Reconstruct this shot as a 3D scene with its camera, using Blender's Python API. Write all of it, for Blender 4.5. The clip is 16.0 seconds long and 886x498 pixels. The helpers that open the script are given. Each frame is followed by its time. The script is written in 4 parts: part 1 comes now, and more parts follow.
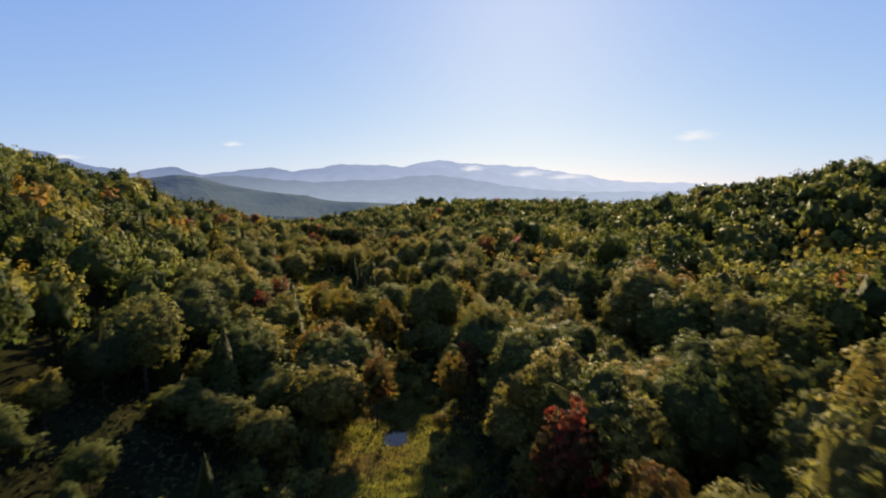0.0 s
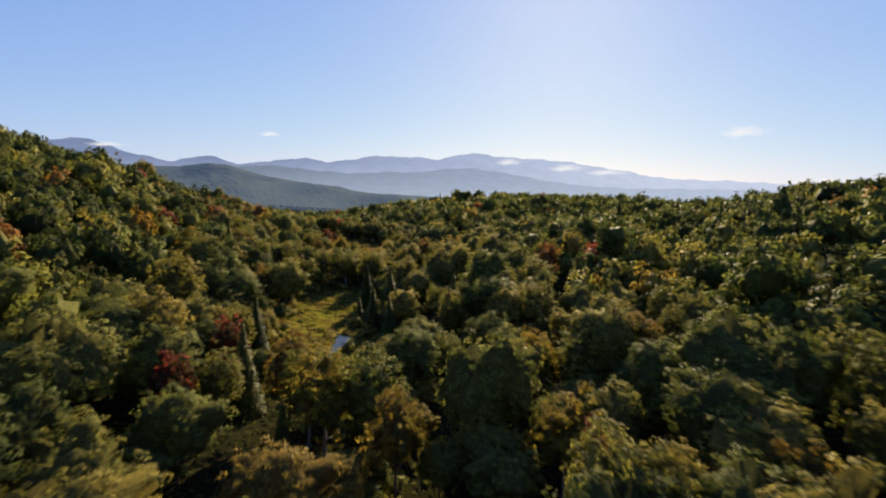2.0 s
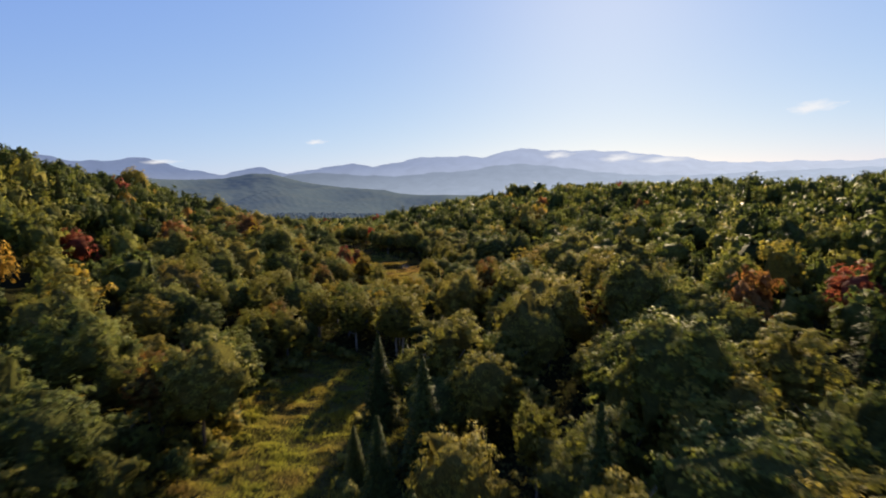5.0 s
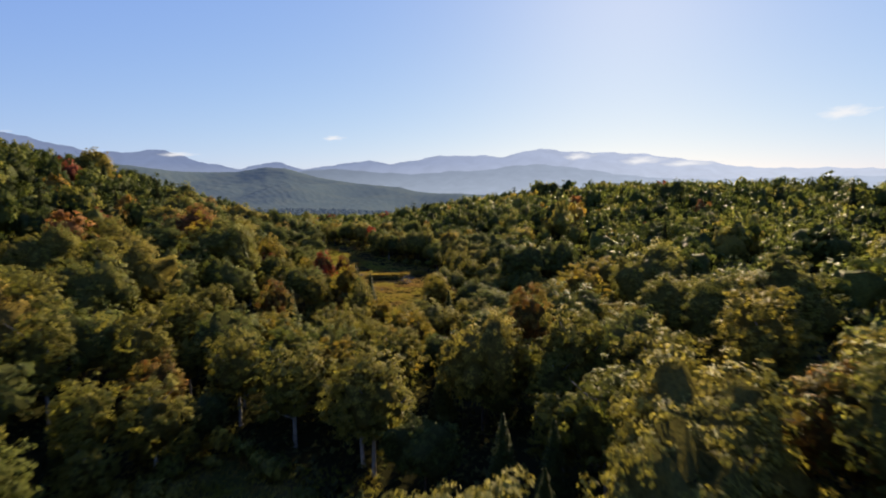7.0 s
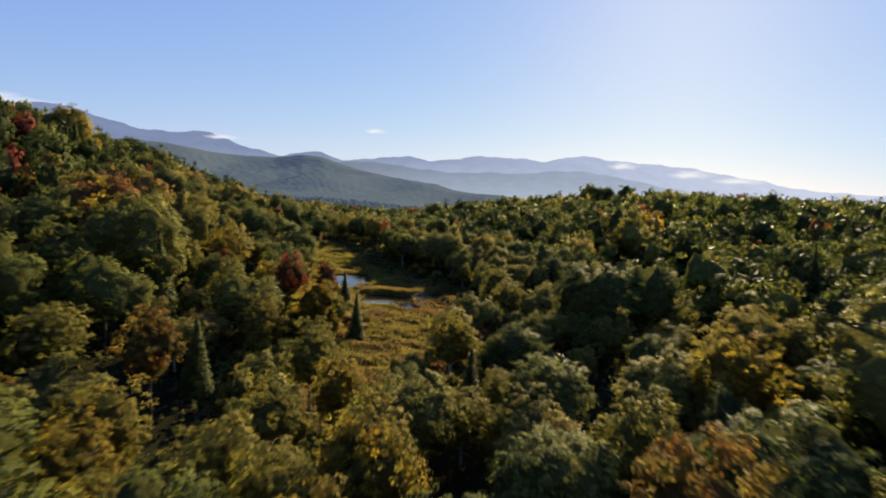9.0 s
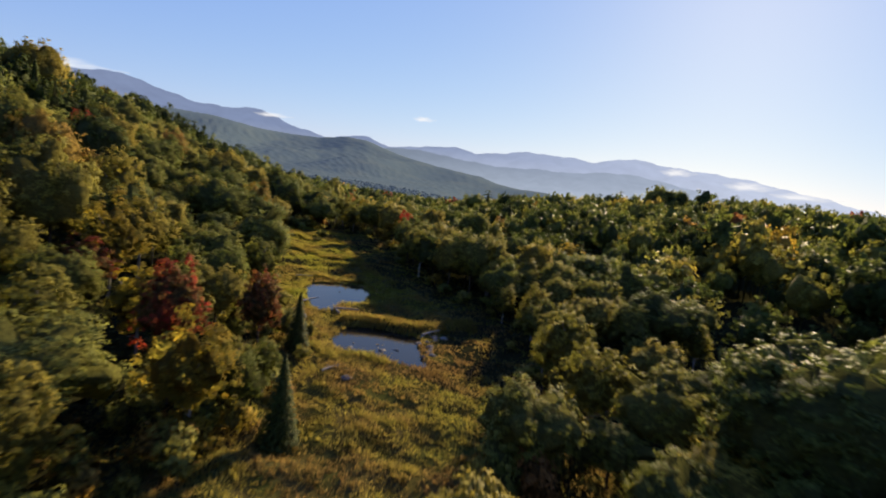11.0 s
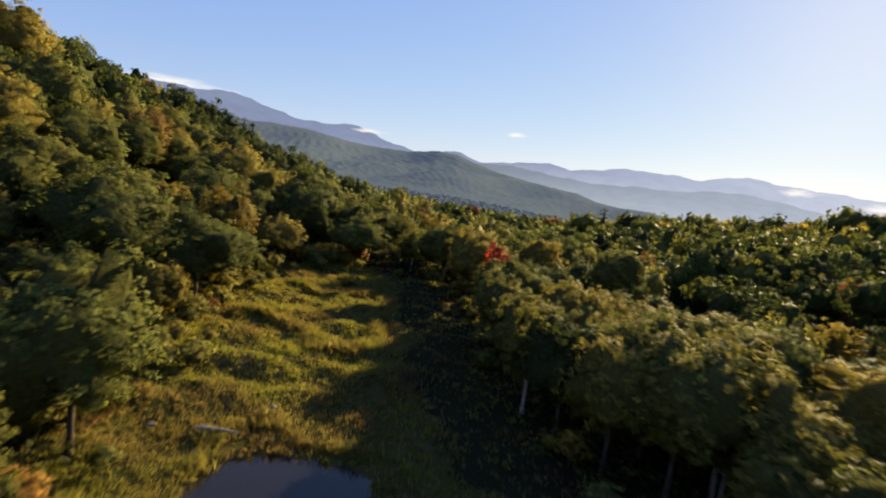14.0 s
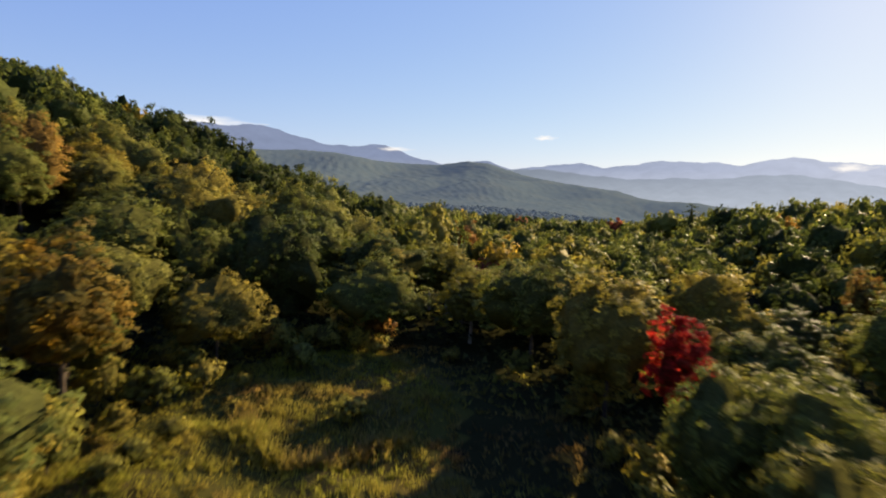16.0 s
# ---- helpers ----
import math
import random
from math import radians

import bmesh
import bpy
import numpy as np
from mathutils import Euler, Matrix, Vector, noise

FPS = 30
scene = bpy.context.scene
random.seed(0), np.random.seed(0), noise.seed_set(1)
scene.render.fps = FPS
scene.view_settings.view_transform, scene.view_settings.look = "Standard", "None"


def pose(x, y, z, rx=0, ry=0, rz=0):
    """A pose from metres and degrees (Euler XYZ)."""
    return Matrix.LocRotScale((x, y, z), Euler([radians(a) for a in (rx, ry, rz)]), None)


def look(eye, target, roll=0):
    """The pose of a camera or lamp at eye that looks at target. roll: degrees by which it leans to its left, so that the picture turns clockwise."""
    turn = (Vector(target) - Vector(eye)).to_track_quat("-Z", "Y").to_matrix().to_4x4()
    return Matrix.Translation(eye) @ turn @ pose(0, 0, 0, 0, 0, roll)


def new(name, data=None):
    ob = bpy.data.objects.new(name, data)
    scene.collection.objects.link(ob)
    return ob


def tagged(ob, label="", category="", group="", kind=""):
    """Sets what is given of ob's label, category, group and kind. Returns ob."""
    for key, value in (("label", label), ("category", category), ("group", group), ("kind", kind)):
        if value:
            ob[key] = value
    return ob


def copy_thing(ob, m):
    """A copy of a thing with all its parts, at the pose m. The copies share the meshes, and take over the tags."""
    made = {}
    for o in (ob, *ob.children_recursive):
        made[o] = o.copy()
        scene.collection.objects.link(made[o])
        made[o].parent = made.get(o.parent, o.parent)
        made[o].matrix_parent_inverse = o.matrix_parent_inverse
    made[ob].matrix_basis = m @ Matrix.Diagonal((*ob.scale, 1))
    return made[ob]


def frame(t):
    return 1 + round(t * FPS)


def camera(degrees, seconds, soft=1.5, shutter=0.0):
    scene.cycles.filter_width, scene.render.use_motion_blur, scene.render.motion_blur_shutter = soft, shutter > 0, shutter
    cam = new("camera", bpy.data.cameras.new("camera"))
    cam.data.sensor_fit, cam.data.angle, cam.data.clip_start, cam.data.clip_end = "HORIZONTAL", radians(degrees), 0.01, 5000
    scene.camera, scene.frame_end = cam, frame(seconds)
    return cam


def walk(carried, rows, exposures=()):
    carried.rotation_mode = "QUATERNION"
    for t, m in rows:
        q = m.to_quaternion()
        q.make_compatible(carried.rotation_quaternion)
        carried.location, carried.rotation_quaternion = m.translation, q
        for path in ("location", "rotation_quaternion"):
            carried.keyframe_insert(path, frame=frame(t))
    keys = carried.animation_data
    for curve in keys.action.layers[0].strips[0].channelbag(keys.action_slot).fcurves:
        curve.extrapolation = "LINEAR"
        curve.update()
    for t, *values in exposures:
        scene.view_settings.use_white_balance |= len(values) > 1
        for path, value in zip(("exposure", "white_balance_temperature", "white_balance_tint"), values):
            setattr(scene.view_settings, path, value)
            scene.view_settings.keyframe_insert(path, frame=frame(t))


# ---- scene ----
cam = camera(78.0, 16.0, soft=1.9, shutter=0.5)
PATH = [
    # seconds, x, y, z, yaw, pitch, lean to the right
    (0.0, 5.56, 2.20, 42.92, 4.38, -5.66, -0.08),
    (0.5, 3.98, 16.65, 42.60, 5.06, -5.75, -0.78),
    (1.0, 1.92, 31.39, 42.37, 5.96, -6.03, -0.93),
    (1.5, -0.47, 46.17, 42.18, 6.90, -6.20, -1.22),
    (2.0, -3.08, 60.82, 41.97, 7.81, -6.36, -1.20),
    (2.5, -5.83, 75.22, 41.72, 8.82, -6.47, -1.01),
    (3.0, -8.64, 89.31, 41.40, 9.91, -6.54, -0.85),
    (3.5, -11.47, 103.06, 41.00, 10.99, -6.64, -0.38),
    (4.0, -14.29, 116.47, 40.52, 11.93, -6.66, 0.77),
    (4.5, -17.08, 129.58, 39.96, 12.79, -6.43, 2.11),
    (7.0, -30.73, 191.81, 36.27, 14.70, -6.38, 0.74),
    (7.5, -33.53, 203.86, 35.46, 14.89, -6.09, 0.69),
    (8.0, -36.40, 215.83, 34.66, 15.51, -5.90, -0.08),
    (8.5, -39.38, 227.73, 33.89, 16.78, -6.04, -1.73),
    (9.0, -42.50, 239.53, 33.14, 18.20, -6.46, -3.38),
    (11.5, -61.13, 295.81, 30.17, 23.13, -7.76, -8.50),
    (12.0, -65.63, 306.19, 29.73, 25.05, -7.76, -8.51),
    (12.5, -70.44, 316.18, 29.33, 27.06, -7.76, -8.30),
    (13.0, -75.57, 325.77, 28.97, 28.91, -7.75, -8.51),
    (13.5, -81.04, 334.97, 28.64, 30.47, -7.55, -8.55),
    (14.0, -86.87, 343.82, 28.32, 31.70, -7.25, -8.31),
    (14.5, -93.08, 352.43, 28.01, 32.73, -6.93, -7.46),
    (15.0, -99.70, 360.94, 27.70, 34.03, -6.79, -6.03),
    (15.5, -106.73, 369.58, 27.38, 35.06, -6.64, -4.50),
    (16.0, -114.23, 378.65, 27.05, 35.63, -6.36, -2.71),
]
walk(cam, [(t, pose(x, y, z, 0, 0, yaw) @ pose(0, 0, 0, 90 + pitch) @ pose(0, 0, 0, 0, 0, -lean))
           for t, x, y, z, yaw, pitch, lean in PATH],
     exposures=((0, 0.0, 6650, 10), (9, 0.05, 6800, 10), (12, 0.12, 6850, 10), (14.5, 0.2, 7400, 10), (16, 0.2, 7400, 10)))

# ---- world, sun and light ----
SUN_EL, SUN_AZ = 21.0, 4.0      # degrees up, and to the east of the y axis
world = bpy.data.worlds.new("sky")
scene.world = world
world.use_nodes = True
sky = world.node_tree.nodes.new("ShaderNodeTexSky")
sky.sky_type, sky.sun_disc = "NISHITA", False
sky.sun_elevation, sky.sun_rotation = radians(SUN_EL), radians(SUN_AZ)
sky.altitude, sky.air_density, sky.dust_density, sky.ozone_density = 300, 1.0, 0.26, 2.6
split = world.node_tree.nodes.new("ShaderNodeSeparateColor")
joined = world.node_tree.nodes.new("ShaderNodeCombineColor")
world.node_tree.links.new(sky.outputs[0], split.inputs[0])
for i, (power, gain) in enumerate(((0.65, 0.70), (0.55, 0.95), (0.19, 2.68))):      # haze: an even blue, paler round the sun
    curve, level = world.node_tree.nodes.new("ShaderNodeMath"), world.node_tree.nodes.new("ShaderNodeMath")
    curve.operation, curve.inputs[1].default_value = "POWER", power
    level.operation, level.inputs[1].default_value = "MULTIPLY", gain
    world.node_tree.links.new(split.outputs[i], curve.inputs[0])
    world.node_tree.links.new(curve.outputs[0], level.inputs[0])
    world.node_tree.links.new(level.outputs[0], joined.inputs[i])
world.node_tree.links.new(joined.outputs[0], world.node_tree.nodes["Background"].inputs[0])
world.node_tree.nodes["Background"].inputs[1].default_value = 0.225

sun = new("sun", bpy.data.lights.new("sun", "SUN"))
sun.data.energy, sun.data.angle, sun.data.color = 12.2, radians(0.53), (1.0, 0.80, 0.52)
toward = Vector((math.sin(radians(SUN_AZ)) * math.cos(radians(SUN_EL)), math.cos(radians(SUN_AZ)) * math.cos(radians(SUN_EL)), math.sin(radians(SUN_EL))))
sun.matrix_world = look(toward * 900, (0, 0, 0))



# ---- materials ----
def material(name):
    m = bpy.data.materials.new(name)
    m.use_nodes = True
    n = m.node_tree.nodes
    n.clear()
    return m, n, m.node_tree.links


def ramp(n, stops):
    r = n.new("ShaderNodeValToRGB")
    while len(r.color_ramp.elements) < len(stops):
        r.color_ramp.elements.new(0.5)
    for e, (at, c) in zip(r.color_ramp.elements, stops):
        e.position, e.color = at, (*c, 1)
    return r


def noise_node(n, k, scale, detail=3.0, rough=0.55):
    t = n.new("ShaderNodeTexNoise")
    t.inputs["Scale"].default_value, t.inputs["Detail"].default_value, t.inputs["Roughness"].default_value = scale, detail, rough
    c = n.new("ShaderNodeTexCoord")
    k.new(c.outputs["Object"], t.inputs["Vector"])
    return t


def blend(n, k, fac, a, b, kind="MIX"):
    m = n.new("ShaderNodeMix")
    m.data_type, m.blend_type = "RGBA", kind
    for socket, v in ((m.inputs[0], fac), (m.inputs[6], a), (m.inputs[7], b)):
        if isinstance(v, (int, float)):
            socket.default_value = v
        elif isinstance(v, tuple):
            socket.default_value = (*v, 1)
        else:
            k.new(v, socket)
    return m.outputs[2]


def foliage(name, stops, source="object", translucent=0.28, spread=0.2, gloss=0.04, relief=2.2, among=None, shaded_core=True, half=0.40):
    """Leaves: the tree's own hue, leaf by leaf variation, and light that comes through."""
    m, n, k = material(name)
    if source == "object":
        v = n.new("ShaderNodeObjectInfo").outputs["Random"]
    else:
        a = n.new("ShaderNodeAttribute")
        a.attribute_name = "tint"
        v = a.outputs["Fac"]
    hue = ramp(n, stops)
    k.new(v, hue.inputs[0])
    island = n.new("ShaderNodeNewGeometry").outputs["Random Per Island"]
    dim = ramp(n, ((0.0, (1 - spread,) * 3), (0.6, (1, 1, 1)), (1.0, (1 + spread, 1 + spread * 0.9, 1 + spread * 0.5))))
    k.new(island, dim.inputs[0])
    c = blend(n, k, 1.0, hue.outputs[0], dim.outputs[0], "MULTIPLY")
    patch = noise_node(n, k, 0.5)
    c = blend(n, k, patch.outputs[0], c, blend(n, k, 1.0, c, (1.14, 1.07, 0.95), "MULTIPLY"))
    if among:
        share = ramp(n, ((half, (0, 0, 0)), (half + 0.16, (1, 1, 1))))
        k.new(noise_node(n, k, 0.34, 4, 0.7).outputs[0], share.inputs[0])
        c = blend(n, k, share.outputs[0], c, among)
    twigs = ramp(n, ((0.3, (0.42, 0.44, 0.42)), (0.5, (1, 1, 1)), (0.7, (1.42, 1.38, 1.2))))
    k.new(noise_node(n, k, 3.2, 4, 0.75).outputs[0], twigs.inputs[0])
    c = blend(n, k, 1.0, c, twigs.outputs[0], "MULTIPLY")
    p = n.new("ShaderNodeBsdfPrincipled")
    p.inputs["Roughness"].default_value = 0.52
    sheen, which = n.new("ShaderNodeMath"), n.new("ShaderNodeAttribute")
    # the crown's inner shade is put into the colour of its core
    if shaded_core:
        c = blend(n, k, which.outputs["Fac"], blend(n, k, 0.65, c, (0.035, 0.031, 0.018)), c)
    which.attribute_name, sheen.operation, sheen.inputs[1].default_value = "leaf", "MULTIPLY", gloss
    k.new(which.outputs["Fac"], sheen.inputs[0])
    k.new(sheen.outputs[0], p.inputs["Specular IOR Level"])
    k.new(c, p.inputs["Base Color"])
    rough = noise_node(n, k, relief, 4, 0.75)
    bump = n.new("ShaderNodeBump")
    bump.inputs["Strength"].default_value, bump.inputs["Distance"].default_value = 1.0, 0.9 / relief
    k.new(rough.outputs[0], bump.inputs["Height"])
    bump.inputs["Strength"].default_value = 0.8
    puff, turned = n.new("ShaderNodeAttribute"), n.new("ShaderNodeVectorTransform")
    puff.attribute_name, turned.vector_type, turned.convert_from, turned.convert_to = "puff", "NORMAL", "OBJECT", "WORLD"
    k.new(puff.outputs["Vector"], turned.inputs[0])
    k.new(turned.outputs[0], bump.inputs["Normal"])
    k.new(bump.outputs[0], p.inputs["Normal"])
    t = n.new("ShaderNodeBsdfTranslucent")
    k.new(blend(n, k, 1.0, c, (1.42, 1.44, 1.02), "MULTIPLY"), t.inputs[0])
    mix = n.new("ShaderNodeMixShader")
    mix.inputs[0].default_value = translucent
    k.new(turned.outputs[0], t.inputs["Normal"])
    k.new(p.outputs[0], mix.inputs[1])
    k.new(t.outputs[0], mix.inputs[2])
    k.new(mix.outputs[0], n.new("ShaderNodeOutputMaterial").inputs[0])
    return m


def surface(name, stops, scale, rough=0.9, bump=0.3, bump_scale=None, second=None, specular=0.0):
    """A rough natural surface: two sizes of variation and a relief."""
    m, n, k = material(name)
    big = noise_node(n, k, scale, 5)
    r = ramp(n, stops)
    k.new(big.outputs[0], r.inputs[0])
    fine = noise_node(n, k, bump_scale or scale * 9, 6, 0.7)
    c = blend(n, k, fine.outputs[0], r.outputs[0], blend(n, k, 1.0, r.outputs[0], second or (0.5, 0.5, 0.5), "MULTIPLY"))
    p = n.new("ShaderNodeBsdfPrincipled")
    p.inputs["Roughness"].default_value, p.inputs["Specular IOR Level"].default_value = rough, specular
    k.new(c, p.inputs["Base Color"])
    b = n.new("ShaderNodeBump")
    b.inputs["Strength"].default_value = bump
    k.new(fine.outputs[0], b.inputs["Height"])
    k.new(b.outputs[0], p.inputs["Normal"])
    k.new(p.outputs[0], n.new("ShaderNodeOutputMaterial").inputs[0])
    return m


DARK, GREEN, OLIVE, MOSS = (0.070, 0.094, 0.028), (0.136, 0.162, 0.040), (0.212, 0.208, 0.050), (0.268, 0.232, 0.050)
YELLOW, AMBER, RUST, RED = (0.30, 0.235, 0.036), (0.31, 0.19, 0.036), (0.25, 0.120, 0.040), (0.225, 0.060, 0.038)
MAPLE = foliage("maple_leaves", ((0, DARK), (0.3, GREEN), (0.62, OLIVE), (0.82, MOSS), (1, (0.25, 0.205, 0.035))))
BIRCH = foliage("birch_leaves", ((0, GREEN), (0.3, OLIVE), (0.75, (0.215, 0.205, 0.05)), (1, MOSS)), translucent=0.42)
BEECH = foliage("beech_leaves", ((0, DARK), (0.3, GREEN), (0.8, OLIVE), (0.96, MOSS), (1, RUST)))
RUSSET = foliage("red_maple_leaves", ((0, (0.38, 0.046, 0.034)), (0.4, (0.33, 0.044, 0.03)), (0.7, (0.27, 0.055, 0.034)), (1, (0.26, 0.085, 0.038))), translucent=0.42, among=(0.15, 0.105, 0.04))
SCARLET = foliage("scarlet_maple_leaves", ((0, (0.50, 0.032, 0.036)), (0.5, (0.46, 0.032, 0.036)), (1, (0.40, 0.036, 0.034))), translucent=0.62, among=(0.27, 0.06, 0.04), half=0.5)
FLAME = foliage("orange_maple_leaves", ((0, (0.23, 0.105, 0.034)), (0.5, (0.28, 0.15, 0.032)), (1, (0.29, 0.19, 0.032))), translucent=0.45, among=(0.20, 0.165, 0.045))
GOLD = foliage("yellow_birch_leaves", ((0, (0.33, 0.25, 0.04)), (0.5, (0.36, 0.245, 0.035)), (1, (0.32, 0.27, 0.04))), translucent=0.58, among=(0.27, 0.23, 0.05))
NEEDLES = foliage("spruce_needles", ((0, (0.045, 0.062, 0.020)), (0.6, (0.062, 0.080, 0.024)), (1, (0.095, 0.105, 0.028))), translucent=0.12, gloss=0.03)
WOODS = foliage("woods_leaves", ((0, (0.036, 0.052, 0.016)), (0.22, DARK), (0.42, GREEN), (0.66, OLIVE), (0.8, MOSS), (0.88, YELLOW), (0.93, AMBER), (0.965, RUST), (0.985, RED)), "tint", gloss=0.025, spread=0.12)
SHRUB = foliage("shrub_leaves", ((0, GREEN), (0.4, OLIVE), (0.7, MOSS), (0.9, YELLOW), (1, RUST)))
SEDGE = foliage("sedge", ((0, (0.34, 0.355, 0.07)), (0.4, (0.34, 0.30, 0.08)), (0.7, (0.32, 0.235, 0.09)), (1, (0.25, 0.165, 0.075))), "tint", translucent=0.42, spread=0.35, gloss=0.15, shaded_core=False)
BARK = surface("bark", ((0.3, (0.05, 0.04, 0.03)), (0.7, (0.14, 0.115, 0.09))), 1.2, bump=0.6, bump_scale=9)
PALE_BARK = surface("pale_bark", ((0.3, (0.22, 0.20, 0.17)), (0.7, (0.45, 0.42, 0.37))), 1.5, bump=0.4, bump_scale=8)
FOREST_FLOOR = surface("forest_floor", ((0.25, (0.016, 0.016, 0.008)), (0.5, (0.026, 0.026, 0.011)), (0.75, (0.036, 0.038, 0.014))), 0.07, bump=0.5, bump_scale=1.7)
STONE = surface("stone", ((0.3, (0.13, 0.12, 0.10)), (0.7, (0.32, 0.295, 0.25))), 1.4, rough=0.85, bump=0.5, bump_scale=7)
DEADWOOD = surface("deadwood", ((0.3, (0.26, 0.23, 0.19)), (0.7, (0.48, 0.44, 0.38))), 1.5, rough=0.8, bump=0.4, bump_scale=12)


def water_material():
    m, n, k = material("pond_water")
    p = n.new("ShaderNodeBsdfPrincipled")
    p.inputs["Base Color"].default_value = (0.012, 0.011, 0.010, 1)
    p.inputs["Roughness"].default_value, p.inputs["IOR"].default_value = 0.04, 1.33
    b = n.new("ShaderNodeBump")
    b.inputs["Strength"].default_value, b.inputs["Distance"].default_value = 0.05, 0.1
    k.new(noise_node(n, k, 1.6, 3).outputs[0], b.inputs["Height"])
    k.new(b.outputs[0], p.inputs["Normal"])
    k.new(p.outputs[0], n.new("ShaderNodeOutputMaterial").inputs[0])
    return m


WATER = water_material()


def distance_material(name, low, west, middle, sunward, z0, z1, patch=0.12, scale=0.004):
    """The plain far backdrop: glowing ranges with miles of haze put into their colour, brighter towards the sun and in
    the valleys.
    """
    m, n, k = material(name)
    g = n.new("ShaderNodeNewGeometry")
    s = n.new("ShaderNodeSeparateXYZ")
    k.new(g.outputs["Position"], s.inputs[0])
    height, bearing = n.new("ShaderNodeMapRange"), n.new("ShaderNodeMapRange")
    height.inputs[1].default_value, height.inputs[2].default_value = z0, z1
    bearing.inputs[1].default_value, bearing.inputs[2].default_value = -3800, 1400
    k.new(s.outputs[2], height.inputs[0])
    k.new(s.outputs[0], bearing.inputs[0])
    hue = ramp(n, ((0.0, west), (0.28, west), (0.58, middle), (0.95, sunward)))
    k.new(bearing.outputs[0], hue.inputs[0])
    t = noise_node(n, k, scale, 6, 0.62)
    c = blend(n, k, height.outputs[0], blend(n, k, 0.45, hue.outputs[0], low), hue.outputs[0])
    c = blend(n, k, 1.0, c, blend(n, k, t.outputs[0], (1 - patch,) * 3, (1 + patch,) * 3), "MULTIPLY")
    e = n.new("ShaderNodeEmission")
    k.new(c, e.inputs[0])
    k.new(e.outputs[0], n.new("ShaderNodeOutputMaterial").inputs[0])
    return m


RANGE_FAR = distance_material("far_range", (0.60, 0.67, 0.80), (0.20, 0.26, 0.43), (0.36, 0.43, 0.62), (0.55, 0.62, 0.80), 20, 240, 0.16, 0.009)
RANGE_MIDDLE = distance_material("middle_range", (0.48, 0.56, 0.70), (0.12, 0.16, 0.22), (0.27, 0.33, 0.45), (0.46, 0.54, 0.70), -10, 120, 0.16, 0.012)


def hazed_hill_material():
    m, n, k = material("hazed_hill_woods")
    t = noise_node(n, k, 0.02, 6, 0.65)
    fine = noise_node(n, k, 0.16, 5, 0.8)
    # blue haze is put into the base colour of these woods
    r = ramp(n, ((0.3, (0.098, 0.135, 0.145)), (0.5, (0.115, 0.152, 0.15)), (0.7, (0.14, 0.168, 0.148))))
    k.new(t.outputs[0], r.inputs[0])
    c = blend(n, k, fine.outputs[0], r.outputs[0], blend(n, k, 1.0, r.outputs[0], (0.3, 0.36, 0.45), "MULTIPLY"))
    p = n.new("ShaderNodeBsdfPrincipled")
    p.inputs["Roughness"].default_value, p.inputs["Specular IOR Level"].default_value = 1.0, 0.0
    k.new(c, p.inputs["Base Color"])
    # more haze, as a faint bluish glow on the trees
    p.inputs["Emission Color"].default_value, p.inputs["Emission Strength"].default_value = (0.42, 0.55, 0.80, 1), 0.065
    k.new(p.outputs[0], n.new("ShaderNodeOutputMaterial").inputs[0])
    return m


HAZED_HILL_WOODS = hazed_hill_material()


# ---- mesh helpers ----
def mesh_of(name, verts, faces, mat, tint=None, flat=True, leaf=None, puff=None):
    """A mesh from arrays of vertices and of triangles or quads."""
    verts, faces = np.asarray(verts, np.float32), np.asarray(faces, np.int32)
    me = bpy.data.meshes.new(name)
    sides = faces.shape[1]
    me.vertices.add(len(verts))
    me.vertices.foreach_set("co", verts.ravel())
    me.loops.add(faces.size)
    me.loops.foreach_set("vertex_index", faces.ravel())
    me.polygons.add(len(faces))
    me.polygons.foreach_set("loop_start", np.arange(len(faces), dtype=np.int32) * sides)
    me.polygons.foreach_set("loop_total", np.full(len(faces), sides, np.int32))
    if tint is not None:
        me.attributes.new("tint", "FLOAT", "POINT").data.foreach_set("value", np.asarray(tint, np.float32))
    if leaf is not None:
        me.attributes.new("leaf", "FLOAT", "POINT").data.foreach_set("value", np.asarray(leaf, np.float32))
    if puff is not None:
        me.attributes.new("puff", "FLOAT_VECTOR", "POINT").data.foreach_set("vector", np.asarray(puff, np.float32).ravel())
    me.materials.append(mat)
    me.update(calc_edges=True)
    if not flat:
        me.shade_smooth()
    me.validate()
    return me


def part(name, mesh, parent, label=""):
    """One mesh as a part under a thing."""
    ob = new(name, mesh)
    ob.parent = parent
    return tagged(ob, label)


def unit_icosphere(subdivisions):
    bm = bmesh.new()
    bmesh.ops.create_icosphere(bm, subdivisions=subdivisions, radius=1.0)
    v = np.array([p.co[:] for p in bm.verts])
    f = np.array([[q.index for q in p.verts] for p in bm.faces])
    bm.free()
    return v, f


ICO2 = unit_icosphere(2)
ICO3 = unit_icosphere(3)


def leaf_sprays(rng, centres, normals, size):
    """Small pointed sprays of leaves, one three-cornered face each, about the given places."""
    count = len(centres)
    a = np.cross(normals, rng.normal(size=(count, 3)))
    a /= np.linalg.norm(a, axis=1)[:, None] + 1e-9
    b = np.cross(normals, a)
    s = size * rng.uniform(0.6, 1.3, (count, 1))
    w = s * rng.uniform(0.55, 0.95, (count, 1))
    v = np.stack([centres - a * s * 0.45 + b * w * 0.5, centres - a * s * 0.45 - b * w * 0.5, centres + a * s * 0.6], 1)
    return v.reshape(-1, 3), np.arange(count * 3).reshape(-1, 3)


